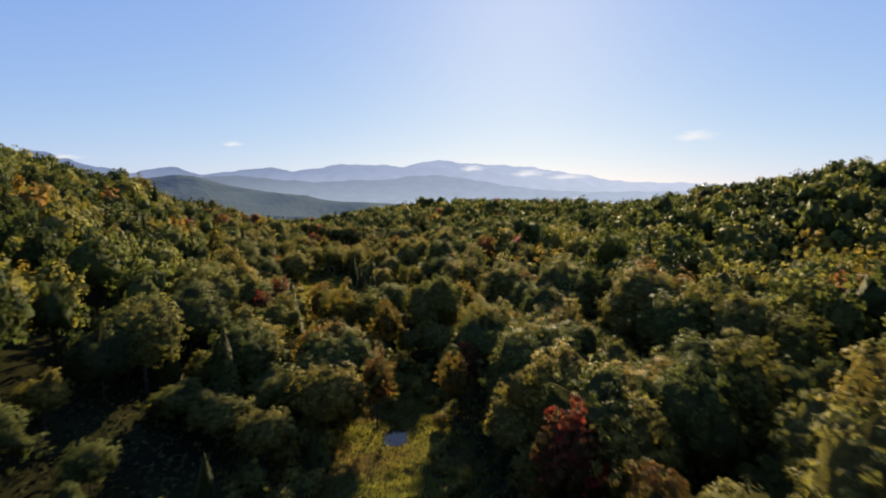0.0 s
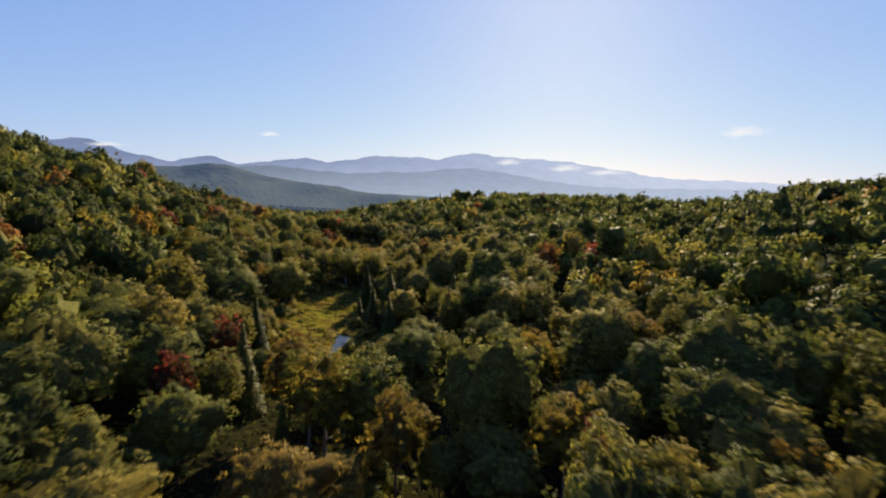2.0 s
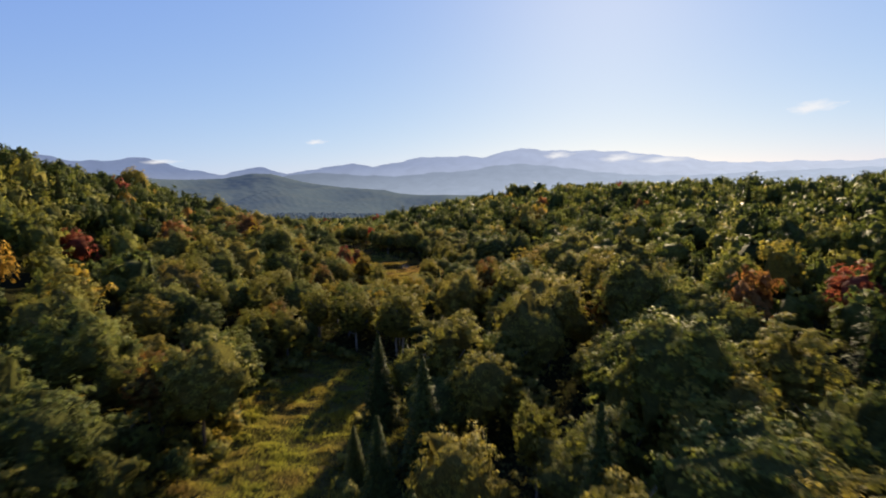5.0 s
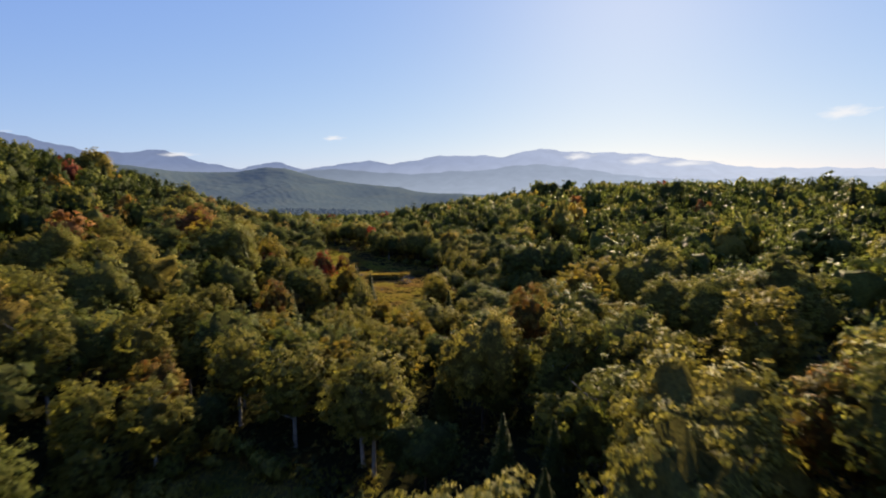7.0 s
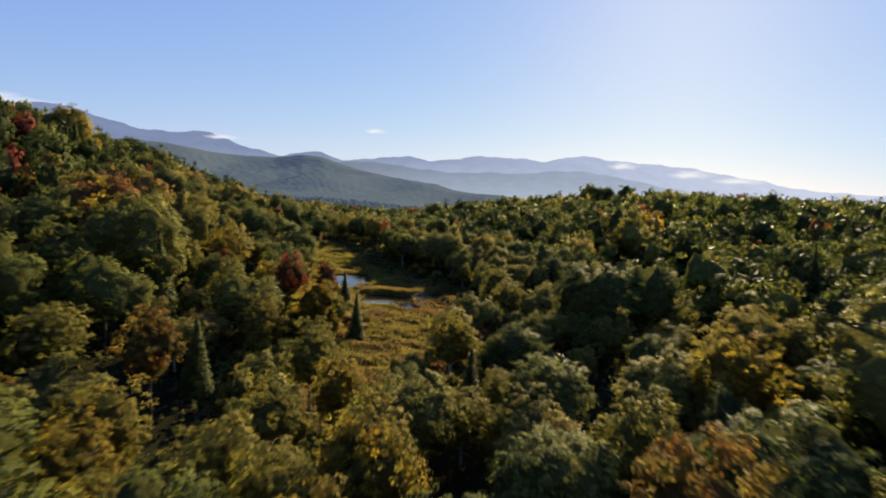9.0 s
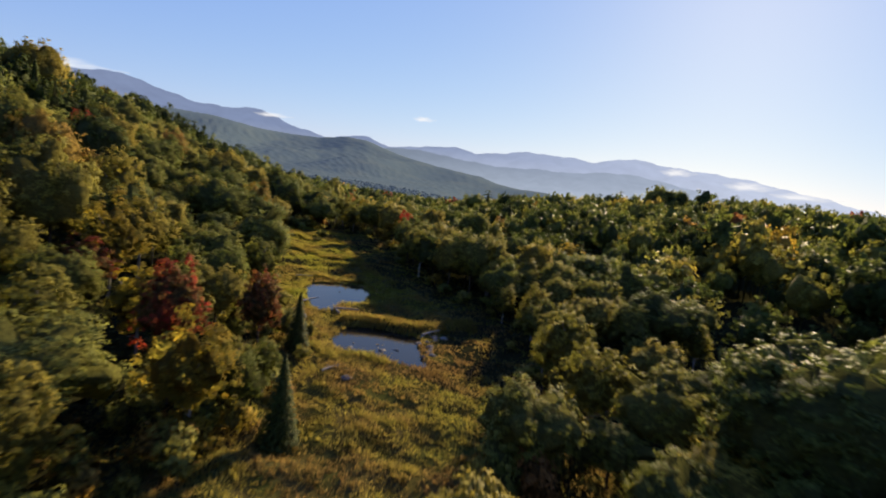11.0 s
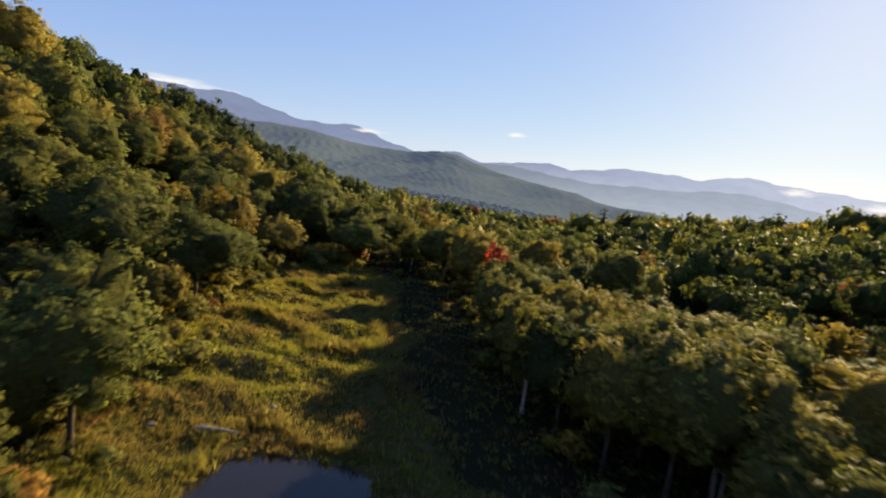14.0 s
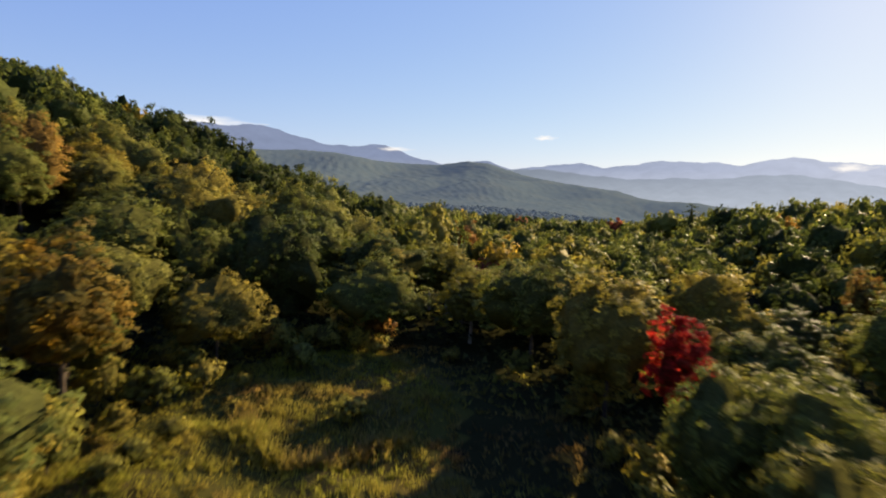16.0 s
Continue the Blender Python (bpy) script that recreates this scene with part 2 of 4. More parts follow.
def lobes(rng, count):
    """Centres and radii of the boughs that billow out of a crown of radius one."""
    out = []
    for i in range(count):
        up = -0.5 + 1.42 * (i + rng.uniform(0.2, 0.8)) / count
        ring = math.sqrt(max(0.04, 1 - up * up))
        a = i * 2.4 + rng.uniform(-0.5, 0.5)
        k = rng.uniform(0.40, 0.84) * (1.2 if i % 5 == 2 else 1.0)
        out.append((math.cos(a) * ring * k, math.sin(a) * ring * k, up * k, rng.uniform(0.17, 0.35)))
    return np.array(out)


def crown_mesh(seed, height, width, base, count, leaves, size, taper=0.5, core=None, full=0.70, per=24, leafy_core=0.0, far_off=False):
    """A broad crown: a leafy, billowing body with sprays of leaves all over it. Height and width may be in different units."""
    rng = np.random.default_rng(seed)
    ls = lobes(rng, count)
    half = np.array((width / 2, width / 2, (height - base) * 0.56))
    heart = np.array((0, 0, base + (height - base) * 0.46))

    def body(u):
        """How far the crown reaches along each direction, and which way its skin faces there."""
        along = u @ ls[:, :3].T
        inner = ls[:, 3] ** 2 - (ls[:, :3] ** 2).sum(1) + along ** 2
        reach = np.where(inner > 0, along + np.sqrt(np.maximum(inner, 0)), 0.0)
        best = reach.argmax(1)
        far = np.maximum(reach.max(1), 0.46)
        skin = u * far[:, None] - ls[best, :3]
        skin = skin / (np.linalg.norm(skin, axis=1)[:, None] + 1e-6)
        return far, skin

    def place(q):
        slim = 1 - taper * 0.55 * np.clip(q[:, 2:], 0, 1)
        return heart + q * np.concatenate([slim, slim, np.ones_like(slim)], 1) * half

    def facing(u, skin):
        o = skin * 0.72 + u * 0.62
        return o / np.linalg.norm(o, axis=1)[:, None]

    # clumps of leaves on the ends of the boughs, each a small dome of its own
    clumps = max(7, leaves // per)
    u = rng.normal(size=(clumps, 3))
    u[:, 2] = u[:, 2] * 0.95 + 0.16
    u /= np.linalg.norm(u, axis=1)[:, None]
    far, skin = body(u)
    middle_of = place(u * (far * rng.uniform(0.88 if far_off else 0.80, 1.0, clumps))[:, None])
    radius = (0.62 if far_off else 0.8) * np.prod(half) ** (1 / 3) * math.sqrt(4.0 / clumps) * rng.uniform(0.65, 1.4, clumps)
    own = np.arange(leaves) % clumps
    dome = rng.normal(size=(leaves, 3))
    dome[:, 2] = dome[:, 2] * 0.9 + 0.4
    dome /= np.linalg.norm(dome, axis=1)[:, None]
    at = middle_of[own] + dome * (radius[own] * rng.uniform(0.55, 1.06, leaves))[:, None] * np.array((1, 1, 0.72))
    jitter = rng.normal(size=(leaves, 3))
    nrm = dome * 0.8 + skin[own] * 0.3 + jitter * 0.3 + np.array((0, 0, 0.3))
    nrm /= np.linalg.norm(nrm, axis=1)[:, None]
    v, f = leaf_sprays(rng, at, nrm, size)
    kd, ks, ku = (0.24, 0.4, 1.0) if far_off else (0.42, 0.45, 0.75)
    face = dome * kd + skin[own] * ks + u[own] * ku + jitter * 0.12 + np.array((0, 0, 0.1))
    face = face * np.array((1, 1, 0.72))
    face = np.repeat(face / np.linalg.norm(face, axis=1)[:, None], 3, 0)
    # core shell: leafy_core 0 takes the full painted inner shade
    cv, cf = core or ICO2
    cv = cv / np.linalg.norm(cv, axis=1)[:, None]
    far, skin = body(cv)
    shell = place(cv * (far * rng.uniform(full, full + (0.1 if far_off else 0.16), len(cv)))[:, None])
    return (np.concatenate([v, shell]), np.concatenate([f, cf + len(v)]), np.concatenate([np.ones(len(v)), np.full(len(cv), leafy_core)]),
            np.concatenate([face, facing(cv, skin)]))


def spruce_arrays(seed, height, width, tiers, leaves, size):
    """A spruce: drooping whorls of branches, narrower towards the tip."""
    rng = np.random.default_rng(seed)
    V, F, N, start = [], [], [], 0
    for i in range(tiers):
        k = i / (tiers - 1)
        z, r = height * (0.08 + 0.9 * k), width * 0.5 * (1 - k) ** 0.85 + 0.12
        c = max(5, int(leaves / tiers * (1.6 - 1.2 * k)))
        a = np.arange(c) * 2 * math.pi / c + rng.uniform(0, 6)
        for out_by in (0.45, 0.85):
            rr = r * out_by * rng.uniform(0.75, 1.2, c)
            at = np.stack([np.cos(a) * rr, np.sin(a) * rr, z - rr * 0.45 + rng.uniform(-0.024, 0.024, c) * height], 1)
            nrm = np.stack([np.cos(a) * 0.5, np.sin(a) * 0.5, np.ones(c)], 1) + rng.normal(size=(c, 3)) * 0.25
            nrm /= np.linalg.norm(nrm, axis=1)[:, None]
            v, f = leaf_sprays(rng, at, nrm, size * (1.15 - 0.6 * k))
            V.append(v), F.append(f + start)
            N.append(np.repeat(np.stack([np.cos(a), np.sin(a), np.full(c, 0.7)], 1) + (nrm - np.array((0, 0, 1))) * 0.6, 3, 0))
            start += len(v)
    cone = np.array([(math.cos(t) * width * 0.27, math.sin(t) * width * 0.27, height * 0.1) for t in np.arange(7) * 2 * math.pi / 7] + [(0, 0, height * 0.97)])
    V.append(cone), F.append(np.array([(j, (j + 1) % 7, 7) for j in range(7)]) + start)
    N.append(cone * np.array((1, 1, 0)) / (width * 0.27) + np.array((0, 0, 0.5)))
    return np.concatenate(V), np.concatenate(F), np.concatenate([np.ones(start), np.zeros(8)]), np.concatenate(N)


def trunk_arrays(seed, height, radius, limbs, spread):
    """A tapered, slightly crooked trunk with a flared foot and limbs."""
    rng = np.random.default_rng(seed)
    V, F = [], []

    def tube(points, radii, sides=6):
        start = sum(len(v) for v in V)
        ring = np.arange(sides) * 2 * math.pi / sides
        points = np.array(points)
        for p, r in zip(points, radii):
            along = points[-1] - points[0]
            along = along / np.linalg.norm(along)
            u = np.cross(along, (0.3, 1, 0.2))
            u /= np.linalg.norm(u)
            w = np.cross(along, u)
            V.append(p + r * (np.cos(ring)[:, None] * u + np.sin(ring)[:, None] * w))
        for i in range(len(points) - 1):
            for j in range(sides):
                a, b = start + i * sides + j, start + i * sides + (j + 1) % sides
                F.append((a, b, b + sides)), F.append((a, b + sides, a + sides))

    bends = [np.array((0, 0, -0.6))] + [np.array((*rng.normal(size=2) * 0.12 * k, height * k)) for k in (0.06, 0.3, 0.6, 0.9)]
    tube(bends, [radius * 1.7, radius, radius * 0.85, radius * 0.6, radius * 0.2], 8)
    for i in range(limbs):
        k = 0.3 + 0.5 * i / max(1, limbs - 1)
        a = i * 2.4 + rng.uniform(-0.4, 0.4)
        foot = np.array((0, 0, height * k))
        tip = foot + np.array((math.cos(a) * spread, math.sin(a) * spread, spread * 0.75)) * rng.uniform(0.6, 1.0)
        mid = (foot + tip) / 2 + np.array((0, 0, -0.15 * spread))
        tube([foot, mid, tip], [radius * 0.42, radius * 0.3, radius * 0.1], 5)
    return np.concatenate(V), np.array(F)
# ---- the lie of the land ----
AXIS = np.array([(2, -60), (0, 40), (-8, 81), (-12, 100), (-25, 140), (-47, 172), (-54, 200), (-62, 228), (-66, 260), (-75, 310),
                 (-84, 335), (-95, 352), (-110, 370), (-128, 390), (-143, 408), (-162, 434), (-187, 485), (-215, 560), (-250, 680), (-290, 820)], float)
FLOOR_Y = (-60, 240, 320, 338, 352, 362, 374, 390, 410, 440, 485, 560, 680, 900)
FLOOR_Z = (6.1, 6.3, 7.3, 8.0, 8.3, 8.7, 9.1, 10.0, 10.3, 9.6, 8.0, 4.0, -3.0, -14.0)
# marsh: y, western edge, eastern edge
MARSH = np.array([(30, -8, 2), (60, -14, 2), (72, -14, 1), (85, -15, -3), (100, -16, -6), (114, -17, -13), (122, -20, -20), (140, -32, -32), (150, -44, -35), (158, -47, -35.5), (170, -53, -37.5),
                  (183, -59, -40.5), (200, -64, -45), (225, -71, -51), (234, -70, -57), (244, -66, -66), (284, -73, -73), (292, -79, -71), (302, -83, -69), (312, -85, -68), (320, -87, -68),
                  (330, -90, -68), (340, -97, -70), (347, -105, -70), (357, -114, -73), (364, -124, -76), (371, -129, -82), (378, -134, -93),
                  (388, -144, -105), (400, -150, -114.5), (408, -151, -120.5), (414, -151, -127), (420, -150, -138), (424, -150, -150), (470, -180, -180)], float)


# knolls and hollows on the slopes: height, x, y, half width, half depth
KNOLLS = ((13, -50, 655, 105, 85), (-6, 110, 530, 50, 70), (6, -302, 490, 45, 26), (5, -245, 362, 60, 50), (-6.5, -215, 565, 38, 60))


def smooth(a, b, v):
    k = np.clip((v - a) / (b - a), 0, 1)
    return k * k * (3 - 2 * k)


def uneven(x, y, size, seed):
    """Smooth, irregular values from -1 to 1 with features of about that size."""
    q = np.random.default_rng(seed)
    total = 0
    for i in range(9):
        a, f = q.uniform(0, 2 * math.pi), 2 * math.pi / (size * q.uniform(1.2, 4.5))
        total = total + np.sin((x * math.cos(a) + y * math.sin(a)) * f + q.uniform(0, 6.28))
    return np.clip(total / 3.6, -1, 1)


def off_axis(x, y):
    """Signed distance from the stream's line, west positive, and the y of the nearest place on it."""
    best, side, along = np.full(np.shape(x), 1e9), np.zeros(np.shape(x)), np.zeros(np.shape(x))
    for (ax, ay), (bx, by) in zip(AXIS[:-1], AXIS[1:]):
        ux, uy = bx - ax, by - ay
        k = np.clip(((x - ax) * ux + (y - ay) * uy) / (ux * ux + uy * uy), 0, 1)
        px, py = ax + k * ux, ay + k * uy
        d = np.hypot(x - px, y - py)
        s = np.sign(ux * (y - py) - uy * (x - px))
        near = d < best
        best, side, along = np.where(near, d, best), np.where(near, s, side), np.where(near, py, along)
    return best * side, along


def waves(x, y):
    return (1.6 * np.sin(x * 0.045 + 1.3 * np.sin(y * 0.021)) * np.cos(y * 0.037 + 0.6)
            + 0.8 * np.sin(x * 0.11 + y * 0.07 + 2.0) + 0.5 * np.sin(y * 0.19 - x * 0.13))


def ground(x, y):
    x, y = np.asarray(x, float), np.asarray(y, float)
    d, s = off_axis(x, y)
    floor = np.interp(s, FLOOR_Y, FLOOR_Z)
    rise_w = np.clip(d - np.interp(y, (150, 230, 330, 400), (7, 12, 13, 10)), 0, None)
    rise_w = rise_w ** 2 / (rise_w + 16)
    kw = np.interp(y, (0, 200, 300, 350, 400, 440, 480, 515, 545, 620), (0.38, 0.35, 0.27, 0.245, 0.252, 0.25, 0.235, 0.17, 0.08, 0.02))
    rise_w = np.where(rise_w < 185, rise_w, 185 + 0.25 * (rise_w - 185))
    west = kw * (rise_w + 0.0009 * rise_w ** 2)
    e = np.clip(-d - 12, 0, None)
    e = e ** 2 / (e + 12)
    ke = np.interp(y, (0, 270, 370, 440, 600, 760), (0.24, 0.23, 0.17, 0.12, 0.06, 0.02))
    east = np.interp(y, (0, 90, 130, 250, 350, 380, 450), (0.2, 0.2, 0.1, 0.1, 0.06, 0.03, 0.05)) * np.minimum(e, 110) + ke * np.clip(e - 100, 0, 160)
    z = floor + west + east
    z = z - 4.5 * smooth(10, 42, np.abs(d)) * np.exp(-((x + 85) / 55) ** 2 - ((y - 470) / 90) ** 2)
    for high, cx, cy, wide, deep in KNOLLS:
        z = z + high * np.exp(-((x - cx) / wide) ** 2 - ((y - cy) / deep) ** 2)
    z = z + waves(x, y) * smooth(18, 60, np.abs(d))
    z = z + 0.12 * np.sin(x * 1.1) * np.sin(y * 0.9 + 0.5 * x)
    far = smooth(720, 980, np.hypot(x + 40, y - 60))
    return z * (1 - far) - 16 * far


def in_marsh(x, y, grow=0.0):
    """Whether a place lies in the open strip along the stream."""
    w, e = np.interp(y, MARSH[:, 0], MARSH[:, 1]), np.interp(y, MARSH[:, 0], MARSH[:, 2])
    return (x > w - grow) & (x < e + grow) & (e - w > 1.5)

# ---- ponds ----
POND_UPPER = ((-115.5, 364), (-112.5, 369), (-106, 371.5), (-101, 364.5), (-100.5, 361), (-103, 358.5), (-101.5, 353.5), (-103.5, 351.5), (-107.5, 356))
POND_LOWER = ((-96.2, 350.5), (-93.7, 352.6), (-88.6, 352.8), (-84.8, 352), (-85, 349), (-79.2, 341.8), (-83.2, 341.6), (-88.3, 342.4), (-92, 340.3), (-94, 342), (-95.4, 347))
POND_SMALL = ((-46.4, 186), (-42.6, 186.2), (-40.6, 180.5), (-41.6, 175.5), (-41.8, 168), (-43.4, 167.5), (-43.8, 175.5), (-44.2, 181))
POND_FIRST = ((-12.5, 63.5), (-8, 65), (-4, 64), (0.5, 64.5), (1.5, 58), (-1, 48), (-8, 47), (-12, 58))
STREAM_POOL = ((-9.5, 83.5), (-6.5, 84.5), (-5.4, 81), (-6.6, 77.5), (-9, 78.5))
PONDS = ((POND_UPPER, 8.42), (POND_LOWER, 7.95), (POND_SMALL, 6.05), (POND_FIRST, 5.95), (STREAM_POOL, 6.0))


def rounded(outline, rounds=2, seed=0):
    """The outline with its corners cut and a little unevenness."""
    rng = np.random.default_rng(seed)
    p = np.array(outline, float)
    for i in range(rounds):
        q = np.roll(p, -1, 0)
        p = np.stack([p * 0.75 + q * 0.25, p * 0.25 + q * 0.75], 1).reshape(-1, 2)
        p += rng.normal(size=p.shape) * 0.18
    return p


def inside(x, y, outline):
    hit = np.zeros(np.shape(x), bool)
    for (ax, ay), (bx, by) in zip(outline, np.roll(outline, -1, 0)):
        cross = (ay > y) != (by > y)
        with np.errstate(divide="ignore", invalid="ignore"):
            hit ^= cross & (x < (bx - ax) * (y - ay) / (by - ay + 1e-12) + ax)
    return hit


def edge_distance(x, y, outline):
    best = np.full(np.shape(x), 1e9)
    for (ax, ay), (bx, by) in zip(outline, np.roll(outline, -1, 0)):
        ux, uy = bx - ax, by - ay
        k = np.clip(((x - ax) * ux + (y - ay) * uy) / (ux * ux + uy * uy + 1e-9), 0, 1)
        best = np.minimum(best, np.hypot(x - ax - k * ux, y - ay - k * uy))
    return best


SHORES = [(rounded(o, 2, i), level) for i, (o, level) in enumerate(PONDS)]


def land(x, y):
    """The ground with its hummocks in the marsh and the beds of the ponds."""
    x, y = np.asarray(x, float), np.asarray(y, float)
    z = ground(x, y)
    wet = in_marsh(x, y, 5)
    hummock = 0.42 * uneven(x, y, 2.8, 41) + 0.2 * uneven(x, y, 1.3, 42)
    z = np.where(wet, z + hummock, z)
    for shore, level in SHORES:
        near = np.hypot(x - shore[:, 0].mean(), y - shore[:, 1].mean()) < 40
        if not near.any():
            continue
        d = edge_distance(x, y, shore)
        within = inside(x, y, shore)
        z = np.where(within & near, level - 0.15 - 0.5 * smooth(0, 2.5, d), np.where(near & (d < 9), np.maximum(z * smooth(0.5, 9, d) + (level + 0.18 + 0.12 * hummock) * (1 - smooth(0.5, 9, d)), level + 0.1 - 0.02 * d), z))
    return z


# ---- ground ----
def spaced(parts):
    return np.unique(np.round(np.concatenate([np.arange(a, b, s) for a, b, s in parts]), 3))


gx = spaced(((-6000, -1200, 800), (-1200, -520, 85), (-520, -170, 7), (-170, -126, 1.6), (-126, -74, 0.75), (-74, 30, 1.6), (30, 420, 7), (420, 1200, 85), (1200, 6001, 800)))
gy = spaced(((-3000, -600, 600), (-600, -120, 60), (-120, 30, 8), (30, 125, 2.4), (125, 140, 5), (140, 250, 1.8), (250, 300, 5), (300, 333, 1.5), (333, 375, 0.75), (375, 425, 1.5), (425, 900, 8), (900, 1600, 90), (1600, 6001, 800)))
GX, GY = np.meshgrid(gx, gy)
GZ = land(GX, GY)
cols = len(gx)
base = (np.arange(len(gy) - 1)[:, None] * cols + np.arange(cols - 1)[None, :]).ravel()
quads = np.stack([base, base + 1, base + 1 + cols, base + cols], 1)
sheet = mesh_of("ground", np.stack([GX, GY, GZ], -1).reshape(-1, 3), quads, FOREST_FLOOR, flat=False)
MARSH_SOIL = surface("marsh_soil", ((0.3, (0.05, 0.055, 0.014)), (0.46, (0.07, 0.066, 0.017)), (0.58, (0.085, 0.066, 0.022)), (0.72, (0.055, 0.065, 0.015))), 0.16, bump=0.6, bump_scale=3.5)
sheet.materials.append(MARSH_SOIL)
mid = np.stack([GX, GY], -1).reshape(-1, 2)[quads].mean(1)
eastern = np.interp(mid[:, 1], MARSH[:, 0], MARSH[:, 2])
# eastern edge takes the dark forest floor colour, painted in for deep shade
shade_strip = (mid[:, 1] > 338) & (mid[:, 0] > eastern - 11 + 3 * uneven(mid[:, 0], mid[:, 1], 6, 51))
sheet.polygons.foreach_set("material_index", (in_marsh(mid[:, 0], mid[:, 1], 5.0) & ~shade_strip).astype(np.int32))
tagged(new("ground", sheet), "rolling forest floor of leaf litter with an open marsh strip", "ground", kind="structure")

for (shore, level), label in zip(SHORES, ("dark still upper pond among sedge", "dark still pond below a grassy dam", "small narrow pool in the marsh", "dark pond at the marsh's foot", "small glinting stream pool")):
    centre = shore.mean(0)
    grown = centre + (shore - centre) * (1 + 0.5 / np.linalg.norm(shore - centre, axis=1))[:, None]
    bm = bmesh.new()
    top = [bm.verts.new((x, y, level)) for x, y in grown]
    bm.faces.new(top)
    bmesh.ops.triangulate(bm, faces=bm.faces[:])
    me = bpy.data.meshes.new("water")
    bm.to_mesh(me)
    bm.free()
    me.materials.append(WATER)
    tagged(new("water", me), label, "water", kind="structure")


# ---- far ranges and the hills of the valley ----
def arc_surface(centre, az, rows):
    """Faces of a surface given by rows of (radius, height) arrays over the bearings."""
    V = [np.stack([centre[0] - np.sin(np.radians(az)) * r, centre[1] + np.cos(np.radians(az)) * r, z], 1) for r, z in rows]
    n = len(az)
    b = (np.arange(len(rows) - 1)[:, None] * n + np.arange(n - 1)[None, :]).ravel()
    return np.concatenate(V), np.stack([b, b + n, b + n + 1, b + 1], 1)


CENTRE = (-50, 190)


def mountain_range(name, label, profile, radius, depth, mat, rough, seed):
    rng = np.random.default_rng(seed)
    az = np.arange(-60, 100, 0.2)
    p = np.array(sorted(profile))
    el = np.interp(az, p[:, 0], p[:, 1])
    el = np.convolve(np.pad(el, 3, mode="edge"), np.array((1, 2, 3, 4, 3, 2, 1)) / 16, "valid")
    el += rough * sum(np.sin(az * f + rng.uniform(0, 6)) / f for f in (2.1, 4.3, 7.9, 13.7))
    top = 32 + radius * np.tan(np.radians(el))
    rows = []
    for k in np.linspace(0, 1, 9):
        gully = 25 * k * (1 - k) * np.sin(az * 3.1 + 2 * np.sin(az * 0.9) + seed)
        rows.append((np.full(len(az), radius - depth * (1 - k)), -30 + (top + 30) * k ** 0.8 + gully))
    rows.append((np.full(len(az), radius + depth * 0.4), np.full(len(az), -40.0)))
    v, f = arc_surface(CENTRE, az, rows)
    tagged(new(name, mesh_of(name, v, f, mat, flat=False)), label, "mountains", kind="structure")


FAR = ((100, 4.5), (70, 4.8), (60, 4.9), (55.5, 4.75), (53, 5.1), (50, 4.35), (46.8, 3.6), (44, 3.6), (41.2, 3.95), (38.5, 2.9), (36, 2.4), (34.6, 2.1), (33, 2.5),
       (31.3, 2.9), (29.5, 2.3), (28, 2.05), (26.5, 2.4), (24.5, 2.6), (22.3, 2.95), (19.6, 2.55), (17.3, 2.9), (14.5, 3.4), (12, 3.25), (10.5, 3.4), (8.6, 3.05),
       (4.6, 3.9), (1.5, 3.5), (-2.4, 3.3), (-5.8, 3.05), (-8.2, 2.6), (-11.3, 2.2), (-14, 1.6), (-17.5, 1.4), (-21, 1.35), (-24, 1.15), (-40, 1.2), (-60, 1.2))
NEARER = ((100, 0.5), (45, 1.0), (30, 1.6), (27.3, 2.1), (24.5, 2.1), (21.9, 1.8), (17, 1.5), (13, 1.8), (10.5, 1.75), (7, 2.25), (4.2, 2.35), (1.5, 2.0), (-1.1, 1.6),
          (-3.2, 1.2), (-7.4, 0.7), (-12, 0.5), (-20, 0.6), (-60, 0.6))
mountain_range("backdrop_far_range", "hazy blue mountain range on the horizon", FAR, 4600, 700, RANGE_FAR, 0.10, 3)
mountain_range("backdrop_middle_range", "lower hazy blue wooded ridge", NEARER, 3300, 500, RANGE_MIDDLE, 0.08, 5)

HILL = ((100, 2.4), (55, 2.6), (50, 2.5), (46, 2.5), (42.5, 2.1), (39, 2.0), (36.3, 2.05), (33.5, 2.5), (31.5, 2.4), (28, 1.4), (24.4, 0.75), (20.2, 0.1), (15.5, -0.45), (8, -0.8), (-40, -0.8))
HILL_FOOT = (-70, 310)
hp = np.array(sorted(HILL))


def hill_height(px, py):
    """The valley floor beyond the near woods, rising to the wooded hill."""
    out = np.hypot(px - HILL_FOOT[0], py - HILL_FOOT[1])
    bearing = np.degrees(np.arctan2(HILL_FOOT[0] - px, py - HILL_FOOT[1]))
    crest = 30 + 1700 * np.tan(np.radians(np.interp(bearing, hp[:, 0], hp[:, 1])))
    k = smooth(900, 1690, out)
    low = -6 + 6 * np.sin(px * 0.008) * np.sin(py * 0.006 + 1)
    fold = 16 * uneven(px, py, 150, 61) * smooth(800, 1200, out) * (1 - smooth(1450, 1690, out))
    return low * (1 - k) + crest * k + fold - (1 - smooth(560, 640, out)) * 12


